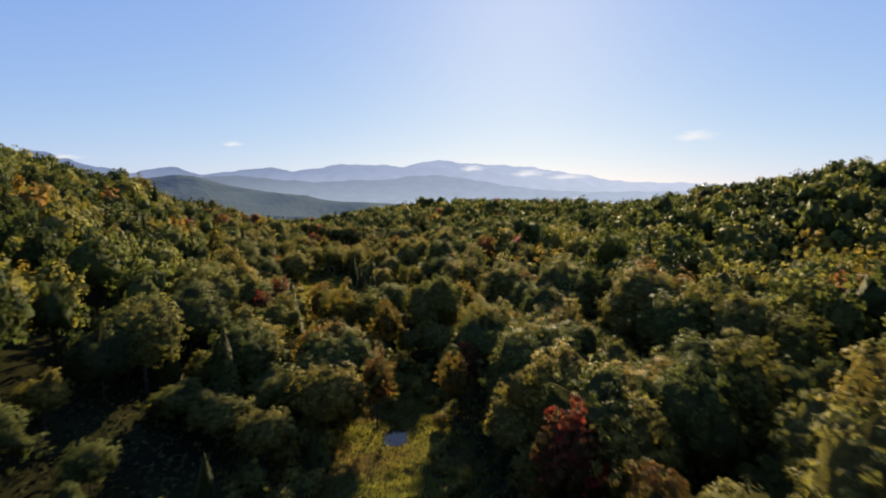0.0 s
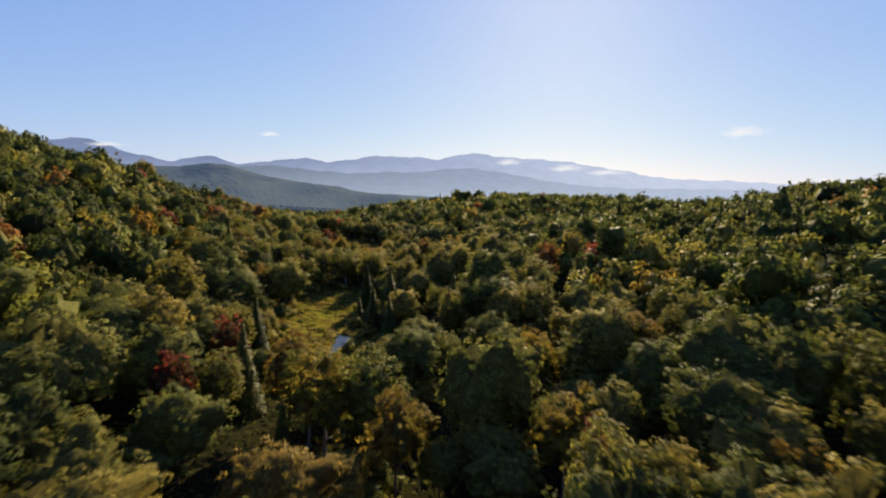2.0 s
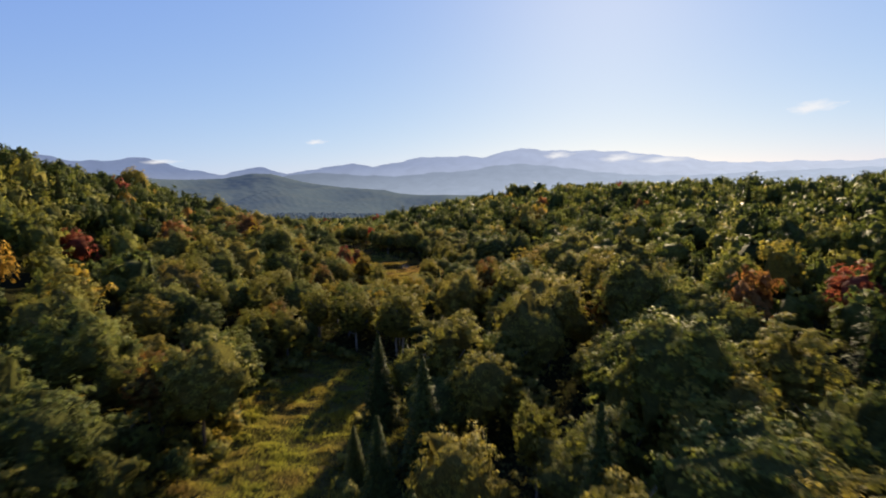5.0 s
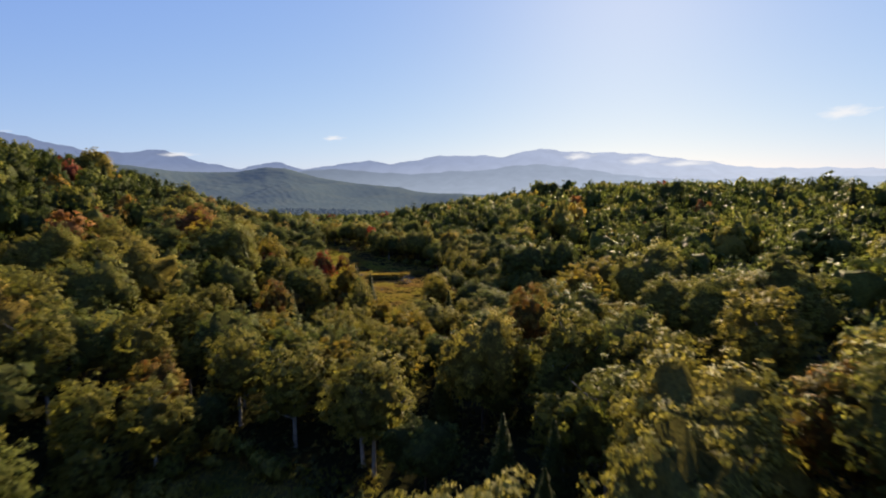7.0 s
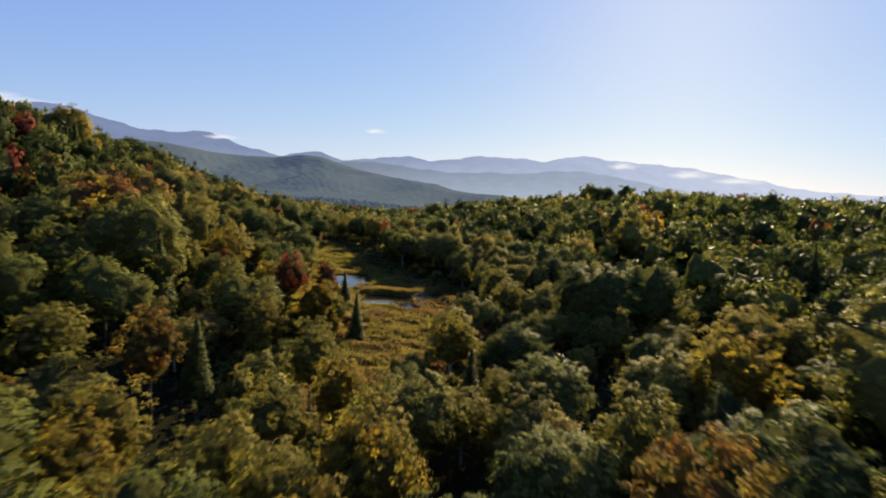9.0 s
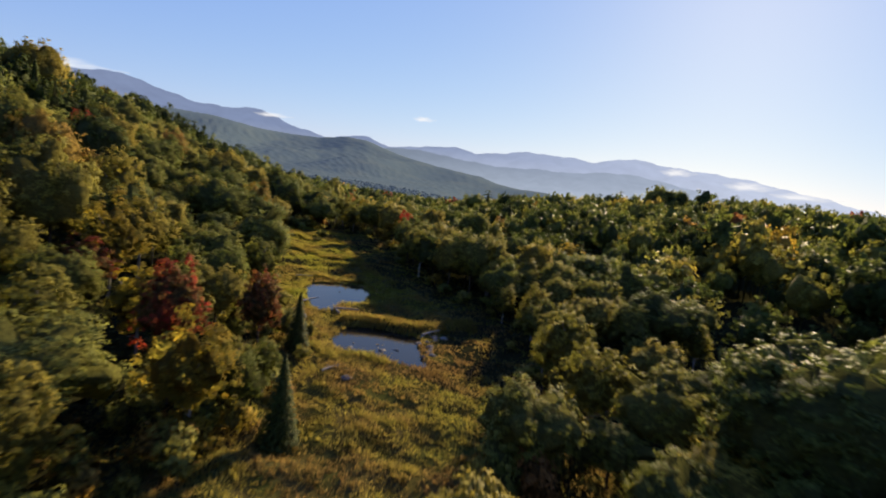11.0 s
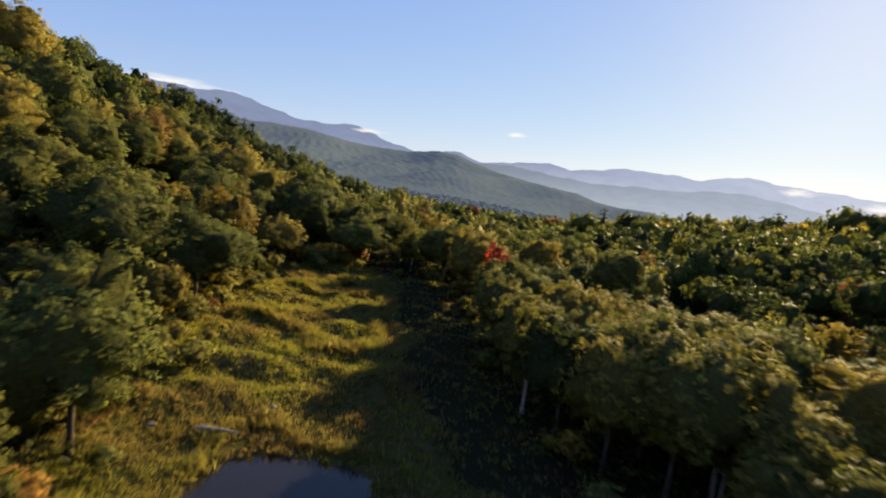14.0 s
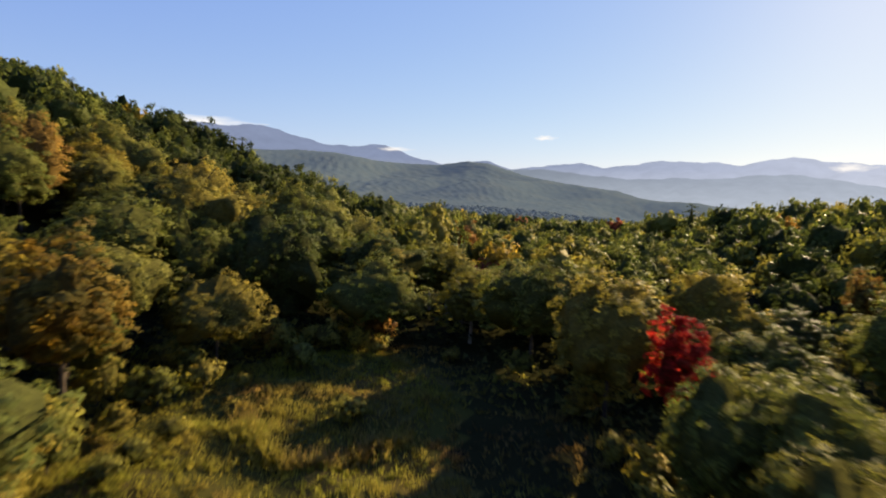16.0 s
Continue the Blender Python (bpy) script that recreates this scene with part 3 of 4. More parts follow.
az = np.arange(-6, 74, 0.27)
rows = []
for r in 560 * (1760 / 560) ** np.linspace(0, 1, 170):
    px, py = HILL_FOOT[0] - np.sin(np.radians(az)) * r, HILL_FOOT[1] + np.cos(np.radians(az)) * r
    domes = np.abs(np.sin(px * 0.37 + 1.7 * np.sin(py * 0.13))) * np.abs(np.sin(py * 0.33 + 1.9 * np.sin(px * 0.11))) * 3.0
    rows.append((np.full(len(az), r), hill_height(px, py) + domes))
rows.append((np.full(len(az), 1900.0), np.full(len(az), -30.0)))
v, f = arc_surface(HILL_FOOT, az, rows)
tagged(new("far_woods", mesh_of("far_woods", v, f, HAZED_HILL_WOODS, flat=False)), "distant wooded valley and low autumn hills with painted blue haze", "woods", kind="stuff")


def valley_woods():
    """Crowns of the forest on the valley floor, far off."""
    q = np.random.default_rng(77)
    X, Y = [], []
    for r in np.arange(572, 900, 8.5):
        b = np.radians(np.arange(3, 54, math.degrees(8.5 / r)))
        b = b + q.uniform(-0.45, 0.45, len(b)) * 8.5 / r
        d = r + q.uniform(-4, 4, len(b))
        X.append(HILL_FOOT[0] - np.sin(b) * d), Y.append(HILL_FOOT[1] + np.cos(b) * d)
    X, Y = np.concatenate(X), np.concatenate(Y)
    Z = np.maximum(hill_height(X, Y), ground(X, Y)) - 2.0
    high, kind, turn = q.uniform(5, 8.5, len(X)), q.integers(0, 5, len(X)), q.uniform(0, 2 * math.pi, len(X))
    wide = high * q.uniform(1.0, 1.5, len(X))
    V, F, start = [], [], 0
    for i in range(5):
        v, f = crown_mesh(700 + i, 1.0, 1.0, 0.05, 12, 20, 0.14, 0.4, full=0.86, per=2, leafy_core=0.9, far_off=True)[:2]
        m = np.nonzero(kind == i)[0]
        c, s = np.cos(turn[m])[:, None], np.sin(turn[m])[:, None]
        x, y = v[None, :, 0] * wide[m][:, None], v[None, :, 1] * wide[m][:, None]
        V.append(np.stack([X[m][:, None] + c * x - s * y, Y[m][:, None] + s * x + c * y, Z[m][:, None] + v[None, :, 2] * high[m][:, None]], -1).reshape(-1, 3))
        F.append((f[None] + np.arange(len(m))[:, None, None] * len(v)).reshape(-1, 3) + start)
        start += len(m) * len(v)
    me = mesh_of("valley_forest", np.concatenate(V), np.concatenate(F), HAZED_HILL_WOODS)
    tagged(new("valley_forest", me), "distant green forest on the valley floor with painted blue haze", "forest", kind="stuff")


valley_woods()


def cloud_material():
    m, n, k = material("cloud")
    c = n.new("ShaderNodeTexCoord")
    length = n.new("ShaderNodeVectorMath")
    length.operation = "LENGTH"
    k.new(c.outputs["Object"], length.inputs[0])
    t = n.new("ShaderNodeTexNoise")
    t.inputs["Scale"].default_value, t.inputs["Detail"].default_value = 1.7, 6
    k.new(c.outputs["Object"], t.inputs["Vector"])
    a = n.new("ShaderNodeMath")
    a.operation = "SUBTRACT"
    k.new(t.outputs[0], a.inputs[0])
    b = n.new("ShaderNodeMath")
    b.operation = "MULTIPLY"
    b.inputs[1].default_value = 0.62
    k.new(length.outputs["Value"], b.inputs[0])
    k.new(b.outputs[0], a.inputs[1])
    r = n.new("ShaderNodeMapRange")
    r.inputs[1].default_value, r.inputs[2].default_value, r.inputs[4].default_value = 0.02, 0.42, 0.8
    k.new(a.outputs[0], r.inputs[0])
    # the sunlit white of the cloud is given as a glow
    e = n.new("ShaderNodeEmission")
    e.inputs[0].default_value, e.inputs[1].default_value = (0.95, 0.96, 1.0, 1), 0.95
    mix = n.new("ShaderNodeMixShader")
    k.new(r.outputs[0], mix.inputs[0])
    k.new(n.new("ShaderNodeBsdfTransparent").outputs[0], mix.inputs[1])
    k.new(e.outputs[0], mix.inputs[2])
    k.new(mix.outputs[0], n.new("ShaderNodeOutputMaterial").inputs[0])
    return m


CLOUD = cloud_material()
cloud_disc = mesh_of("cloud", [(math.cos(a), 0, math.sin(a)) for a in np.arange(24) * math.pi / 12] + [(0, 0, 0)], [(i, (i + 1) % 24, 24) for i in range(24)], CLOUD)
for bearing, up, wide, high, dist in ((-5.4, 2.5, 2.6, 0.55, 3850), (0.6, 3.05, 1.9, 0.5, 3850), (-21.4, 5.9, 2.6, 0.75, 4500), (58, 5.0, 6.0, 0.7, 4800), (40.0, 3.5, 2.2, 0.3, 3850), (25.5, 5.2, 1.4, 0.35, 4500), (-9.5, 2.1, 3.2, 0.4, 3850)):
    cl = new("cloud", cloud_disc)
    cl.matrix_world = (Matrix.Translation((CENTRE[0] - math.sin(radians(bearing)) * dist, CENTRE[1] + math.cos(radians(bearing)) * dist, 32 + dist * math.tan(radians(up))))
                       @ pose(0, 0, 0, 0, 0, bearing) @ Matrix.Diagonal((dist * math.tan(radians(wide)), 1, dist * math.tan(radians(high)), 1)))
    tagged(cl, "small thin white cloud by the mountains", "cloud", "clouds", "structure")


# ---- where the trees stand ----
rng = np.random.default_rng(11)
step = 7.6
tx, ty = np.meshgrid(np.arange(-440, 330, step), np.arange(24, 770, step))
tx = (tx + (np.arange(tx.shape[0]) % 2)[:, None] * step / 2).ravel()
ty = ty.ravel()
tx, ty = tx + rng.uniform(-0.44, 0.44, len(tx)) * step, ty + rng.uniform(-0.44, 0.44, len(ty)) * step
keep = (tx > -0.96 * ty - 10) & (tx < 0.70 * ty + 18) & (tx > np.where(ty > 560, -340, -430)) & (tx < np.where(ty > 480, 230, 310)) & ~((ty > 700) & (tx > -200))
keep &= ~in_marsh(tx, ty, 2.2) & ~in_marsh(tx - np.where(ty < 250, 5.5, 1.2), ty, 2.2)
tx, ty = tx[keep], ty[keep]
td, ts = off_axis(tx, ty)
keep = (rng.uniform(size=len(tx)) > np.where((ty < 68) & (td > 3) & (td < 42), 0.6, np.where(np.abs(td) > 60, 0.06, 0.09))) & (td < 250) & (td > -300)
tx, ty, td, ts = tx[keep], ty[keep], td[keep], ts[keep]
tz = land(tx, ty) - 0.1
th = 13.8 * rng.uniform(0.62, 1.26, len(tx)) * np.where((rng.uniform(size=len(tx)) > 0.955) & (np.abs(td) > 60), 1.3, 1.0)
tall = th.copy()
th *= np.where((td < 0) & (td > -75) & (ty > 345) & (ty < 580), np.where((td > -42) & (ty < 430), 0.86, 0.72), 1.0)
th *= np.where((td > 90) & (ty > 300), 1.12, 1.0)
th *= np.where((td > 0) & (td < 45) & (ty > 330) & (ty < 420), 0.85, 1.0)
th *= np.where(ty < 130, 1.12, 1.0) * np.where((ty < 75) & (td > 3) & (td < 42), 0.6, 1.0) * np.where((ty > 75) & (ty < 122) & (td > 3) & (td < 50), 0.78, 1.0)
th *= np.where((ty > 122) & (ty < 150) & (td > 8) & (td < 50), 0.95, 1.0) * np.where((ty > 108) & (ty < 142) & (np.abs(td) < 14), 0.6, 1.0)
th *= np.where((np.abs(td) < 32) & (ty > 262) & (ty < 338), 0.7, 1.0) * np.where((td < 4) & (td > -32) & (ty > 128) & (ty < 172), 0.72, 1.0)
th *= np.where((td < 2) & (td > -46) & (ty >= 338) & (ty < 362), 0.8, 1.0) * np.where((td < 2) & (td > -46) & (td < -20) & (ty > 300) & (ty < 338), 0.9, 1.0)
th *= np.where((np.abs(td) < 24) & (ty > 172) & (ty < 262), 0.88, 1.0)
th *= np.where((tx < -124) & (tx > -158) & (ty > 402) & (ty < 446) & (td < 12), 0.84, 1.0)
th = np.where((td < 3) & (td > -42) & (ty > 340) & (ty < 430), np.minimum(th, np.where(ty > 374, 10.6, 11.6)), th)
th *= np.where((td < -18) & (td > -60) & (ty > 235) & (ty < 288), 0.97, 1.0)
tw = (0.4 * tall + 0.6 * th) * rng.uniform(0.58, 0.86, len(tx))
# stands of one hue: slow patches over the slopes, warmer to the west and along the stream
patch = 0.15 * uneven(tx, ty, 45, 46)
# past y 320 western tints drop: greener leaf, plus self-shade put into the colour
hue = np.clip(rng.beta(1.7, 1.9, len(tx)) * 0.78 - 0.03 + patch + np.where((td > 10) & (td < 160), np.where(ty > 320, -0.22, 0.0), np.where(td < -10, 0.0, 0.04)) + np.where(np.abs(td) < 25, 0.05, 0), 0, 0.9)
flame = rng.uniform(size=len(tx))
hue = np.where(flame > np.where(td > 0, 0.975, 0.986), rng.uniform(0.88, 1.0, len(tx)), hue)
# single crowns that have turned, by their place: from yellow, through orange and rust, to red
TURNED = ((-126, 286, 0.985), (-177, 369, 0.985), (-227, 368, 0.985), (-132, 274, 0.965), (-114, 325, 0.98), (-93, 273, 0.88), (-12, 238, 0.93),
          (-146, 303, 0.985), (-162, 276, 0.975), (-134, 250, 0.985), (17, 233, 0.985), (4, 230, 0.965), (13, 204, 0.93), (-151, 397, 0.96), (-95, 193, 0.88),
          (-103, 130, 0.93), (-100, 153, 0.965), (-79, 247, 0.965), (55, 149, 0.93), (-62, 78, 0.88), (105, 173, 0.9), (-123, 308, 0.88), 
          (-27, 300, 0.9), (-30, 348, 0.9), (-157, 353, 0.965), (-118, 332, 0.88), (-41, 397, 0.92), (-285, 431, 0.965), (-267, 441, 0.975),
          (-72, 473, 0.9), (-241, 404, 0.9))
turned_at = {}
for x, y, v in TURNED:
    i = int(np.argmin(np.hypot(tx - x, ty - y)))
    hue[i] = turned_at[i] = v
near = (td < np.where(ty > 240, 58, 41)) & (td > np.where(ty < 315, -60, -50)) & (ty < 445)


def woods(name, label, pick, leaves, size, clumps, seed, leafy_core, per=18, full=0.64):
    """The part of the forest that no one could count, tree by tree in one mesh."""
    index = np.nonzero(pick)[0]
    r = np.random.default_rng(seed)
    kinds = []
    for i in range(7):
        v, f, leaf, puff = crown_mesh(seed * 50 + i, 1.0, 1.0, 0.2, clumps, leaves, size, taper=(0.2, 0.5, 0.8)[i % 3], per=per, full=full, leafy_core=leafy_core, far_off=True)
        foot = np.array([(math.cos(a) * 0.018, math.sin(a) * 0.018, z) for z in (-0.06, 0.5) for a in np.arange(4) * math.pi / 2])
        legs = np.array([(j, (j + 1) % 4, 4 + (j + 1) % 4) for j in range(4)] + [(j, 4 + (j + 1) % 4, 4 + j) for j in range(4)])
        kinds.append((np.concatenate([v, foot]), np.concatenate([f, legs + len(v)]), np.concatenate([leaf, np.zeros(8)]), np.concatenate([puff, np.tile((0.0, 0.0, 1.0), (8, 1))])))
    kinds.append(spruce_arrays(seed, 1.0, 0.46, 9, leaves, size * 0.9))
    which = np.where(r.uniform(size=len(index)) < 0.08, 7, r.integers(0, 7, len(index)))
    V, F, T, L, N, start = [], [], [], [], [], 0
    for kind, (v, f, leaf, puff) in enumerate(kinds):
        mine = index[which == kind]
        if not len(mine):
            continue
        turn = r.uniform(0, 2 * math.pi, len(mine))
        c, s = np.cos(turn)[:, None], np.sin(turn)[:, None]
        w = (tw[mine] if kind < 7 else th[mine])[:, None]
        x, y = v[None, :, 0] * w, v[None, :, 1] * w
        p = np.stack([tx[mine][:, None] + c * x - s * y, ty[mine][:, None] + s * x + c * y, tz[mine][:, None] + v[None, :, 2] * th[mine][:, None]], -1)
        V.append(p.reshape(-1, 3))
        F.append((f[None] + np.arange(len(mine))[:, None, None] * len(v)).reshape(-1, 3) + start)
        T.append(np.repeat(hue[mine] if kind < 7 else np.full(len(mine), 0.03), len(v)))
        L.append(np.tile(leaf, len(mine)))
        N.append(np.stack([c * puff[None, :, 0] - s * puff[None, :, 1], s * puff[None, :, 0] + c * puff[None, :, 1], np.repeat(puff[None, :, 2], len(mine), 0)], -1).reshape(-1, 3))
        start += len(mine) * len(v)
    me = mesh_of(name, np.concatenate(V), np.concatenate(F), WOODS, np.concatenate(T), False, np.concatenate(L), np.concatenate(N))
    tagged(new(name, me), label, "forest", kind="stuff")


dist = np.abs(td)
middle = ~near & (dist < 125) & (ty < 520)
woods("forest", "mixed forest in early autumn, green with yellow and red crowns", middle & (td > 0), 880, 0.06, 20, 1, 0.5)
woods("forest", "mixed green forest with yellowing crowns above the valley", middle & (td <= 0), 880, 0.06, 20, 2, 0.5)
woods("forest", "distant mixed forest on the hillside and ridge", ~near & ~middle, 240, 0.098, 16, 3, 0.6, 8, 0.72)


# ---- trees along the stream, one by one ----
def leafy(name, arrays, mat):
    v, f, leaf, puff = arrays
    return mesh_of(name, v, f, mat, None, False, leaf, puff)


def tree(name, label, category, group, crown, trunk, mat, bark):
    root = new(name)
    root.empty_display_size = 0.5
    tagged(root, label, category, group)
    part("trunk", mesh_of("trunk", *trunk, bark, flat=False), root)
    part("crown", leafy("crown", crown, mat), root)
    return root


KINDS = {
    "maple_tree": ("green sugar maple turning yellow, broad round crown", "maple_trees", MAPLE, BARK, 0.78, 18, 0.30, 0.15),
    "birch_tree": ("yellow-green birch with a tall loose crown", "birch_trees", BIRCH, PALE_BARK, 0.64, 17, 0.5, 0.12),
    "beech_tree": ("dark green beech with a wide uneven crown", "beech_trees", BEECH, BARK, 0.84, 20, 0.2, 0.14),
    "red_maple_tree": ("red maple in dull red and bronze autumn leaf", "red maples", RUSSET, BARK, 0.62, 12, 0.8, 0.22),
    "scarlet_maple_tree": ("slender maple in vivid scarlet autumn leaf", "scarlet maples", SCARLET, BARK, 0.5, 12, 0.8, 0.22),
    "orange_maple_tree": ("maple in orange and rust autumn leaf", "orange maples", FLAME, BARK, 0.66, 13, 0.6, 0.2),
    "yellow_birch_tree": ("birch in golden yellow autumn leaf", "golden birches", GOLD, PALE_BARK, 0.72, 15, 0.4, 0.2),
    "spruce_tree": ("dark green narrow spruce", "spruces", NEEDLES, BARK, 0.34, 0, 0, 0),
}
protos = {}


def plant(kind, variant, x, y, z, h, w, turn):
    label, group, mat, bark, ratio, clumps, taper, foot = KINDS[kind]
    m = Matrix.Translation((x, y, z)) @ pose(0, 0, 0, 0, 0, turn)
    if (kind, variant) not in protos:
        seed = 100 + 17 * variant + 7 * len(kind)
        if kind == "spruce_tree":
            crown = spruce_arrays(seed, 13.0, 5.8, 26, 1500, 0.62)
            stem = trunk_arrays(seed, 12.0, 0.16, 0, 0)
        else:
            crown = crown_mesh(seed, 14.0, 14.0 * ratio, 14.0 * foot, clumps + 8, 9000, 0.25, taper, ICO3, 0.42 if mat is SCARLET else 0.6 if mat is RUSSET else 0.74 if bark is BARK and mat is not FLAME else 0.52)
            stem = trunk_arrays(seed, 12.0, 0.2, 6, 14.0 * ratio * 0.36)
        ob = tree(kind, label, "tree", group, crown, stem, mat, bark)
        protos[kind, variant] = ob
    else:
        ob = copy_thing(protos[kind, variant], Matrix())
    k = h / 13.5
    ob.matrix_world = m @ Matrix.Diagonal((w / (13.5 * ratio) if ratio > 0.4 else k, w / (13.5 * ratio) if ratio > 0.4 else k, k, 1))
    return ob


# trees that stand out by their colour: kind, x, y, height
MARKED = [("red_maple_tree", -186.5, 371, 10.5), ("orange_maple_tree", -192, 366, 10.5),
          ("yellow_birch_tree", -57.5, 272, 11.5), ("yellow_birch_tree", -61, 253.5, 11.5), ("yellow_birch_tree", -56, 260, 11.5), ("yellow_birch_tree", -16.5, 101, 9), ("yellow_birch_tree", 21, 79, 12), ("red_maple_tree", 10.3, 114, 11), ("red_maple_tree", 6, 117, 11.5),
          ("red_maple_tree", 14.6, 56, 16.5), ("orange_maple_tree", 20, 45, 15), ("red_maple_tree", 3.2, 95, 12), ("orange_maple_tree", 1, 88, 12),
          ("orange_maple_tree", 22, 110, 13), ("red_maple_tree", -48, 140, 14), ("red_maple_tree", -77, 214, 10), ("orange_maple_tree", 2, 148, 11),
          ("birch_tree", -73, 250, 13), ("orange_maple_tree", -38.3, 266, 16.4), ("maple_tree", -65.5, 200.5, 16.2), ("maple_tree", -9.7, 196, 18.6), ("maple_tree", -7.5, 191.5, 15), ("yellow_birch_tree", -79, 425, 11.5), ("yellow_birch_tree", 0, 146, 13.5), ("orange_maple_tree", -87.3, 282, 12.8), ("red_maple_tree", -97, 320.5, 13.3), ("red_maple_tree", -96.5, 331.8, 10.6), ("scarlet_maple_tree", -121.5, 415.5, 10.2), ("beech_tree", -117.3, 407.5, 9.0), ("maple_tree", -114.5, 411, 9.6),
          ("birch_tree", -106, 398, 9), ("yellow_birch_tree", -103, 322, 10), ("spruce_tree", -94.4, 336, 7.5), ("spruce_tree", -36, 200, 15),
          ("spruce_tree", -38, 190, 12), ("spruce_tree", -46, 226, 9), ("spruce_tree", -31, 178, 12), ("spruce_tree", -69, 209, 13), ("spruce_tree", -46, 213, 14),
          ("spruce_tree", -33, 236, 10), ("spruce_tree", -37.5, 237.5, 10), ("spruce_tree", -33.3, 230, 9), ("spruce_tree", -30, 229, 9), ("spruce_tree", -35.4, 226, 8), ("beech_tree", -23, 231, 16.5),
          ("beech_tree", -9, 229, 18), ("spruce_tree", -43.5, 197, 8), ("birch_tree", -14.8, 155, 11), ("beech_tree", -8, 162.5, 12), ("beech_tree", -3.5, 156, 11),
          ("birch_tree", -58.7, 274, 12), ("birch_tree", -54.8, 257, 13), ("birch_tree", -90.5, 326, 5.5), ("spruce_tree", -83.5, 320, 8),
          ("maple_tree", -88, 320, 6.5), ("birch_tree", -92, 323, 6.5), ("yellow_birch_tree", -88, 315, 11), ("birch_tree", -95, 319, 7),
          ("birch_tree", -65.5, 345, 11), ("birch_tree", -61, 336, 10), ("maple_tree", -108, 431, 14), ("spruce_tree", -238, 391, 20), ("maple_tree", 171, 370, 19), ("maple_tree", -255, 402, 26.5), ("birch_tree", -109.4, 333.2, 10), ("birch_tree", -102.4, 326, 10), ("maple_tree", -116.4, 344.4, 10.5), ("maple_tree", -104.5, 333.5, 9), ("spruce_tree", -101.5, 338.5, 6), ("maple_tree", -109.5, 339.5, 9.5), ("birch_tree", -113.5, 351, 9.5), ("birch_tree", -103.5, 387.7, 10.8), ("birch_tree", -87.4, 385.7, 10.6), ("maple_tree", 154.4, 394, 23), ("beech_tree", 12, 501, 19.5), ("maple_tree", -63.2, 618.5, 19), ("maple_tree", -56, 621, 17.5),
          ("red_maple_tree", -45, 121, 12.5), ("orange_maple_tree", -35.5, 134.6, 15), ("birch_tree", -42, 127, 12.5), ("yellow_birch_tree", -26.5, 124.5, 15.5), ("birch_tree", -21, 127, 15.4), ("orange_maple_tree", -15.5, 117, 15),
          ("birch_tree", -30.5, 129.5, 15.2), ("yellow_birch_tree", 3, 121, 12.8), ("birch_tree", -67, 268, 11), ("birch_tree", -68.5, 277, 10.5), ("yellow_birch_tree", -75, 264, 10.5), ("birch_tree", -74, 291, 10.6), ("birch_tree", -62, 267, 10.8),
          ("birch_tree", -79, 269.5, 11), ("yellow_birch_tree", -67.5, 285, 9.5), ("orange_maple_tree", -110.6, 464, 10.5), ("yellow_birch_tree", -108, 404, 9), ("orange_maple_tree", -24.5, 93, 14), ("orange_maple_tree", -11, 84, 13.5)]
# the dense edge of the wood on the shaded side of the ponds, in three rows
EDGE = np.array(((-65.5, 344), (-71, 360), (-79.5, 372.5), (-90, 382), (-103.5, 388), (-112, 401), (-117, 411)))
r = np.random.default_rng(17)
lengths = np.concatenate([[0], np.cumsum(np.hypot(*np.diff(EDGE, axis=0).T))])
for row, high in enumerate((11.0, 11.6, 12.0)):
    for s in np.arange(row * 2.5, lengths[-1], 5.8):
        x, y = np.interp(s, lengths, EDGE[:, 0]) + 4.2 * row + r.uniform(-1.6, 1.9), np.interp(s, lengths, EDGE[:, 1]) + 4.4 * row + r.uniform(-1.6, 1.9)
        MARKED.append((("beech_tree", "maple_tree", "birch_tree", "maple_tree")[int(r.integers(0, 4))], x, y, high * r.uniform(0.68, 1.14) * (0.9 if y > 395 else 0.62 if y < 362 else 0.8 if y < 376 else 1.0)))
count = {k: 0 for k in KINDS}
for i, (kind, x, y, h) in enumerate(MARKED):
    count[kind] += 1
    plant(kind, i % 4, x, y, float(land(x, y)) - 0.1, h, h * KINDS[kind][4] * (0.85 if "red" in kind or "orange" in kind else 1.05), i * 67)
spots = np.array([(m[1], m[2]) for m in MARKED])
r = np.random.default_rng(23)
spare = []
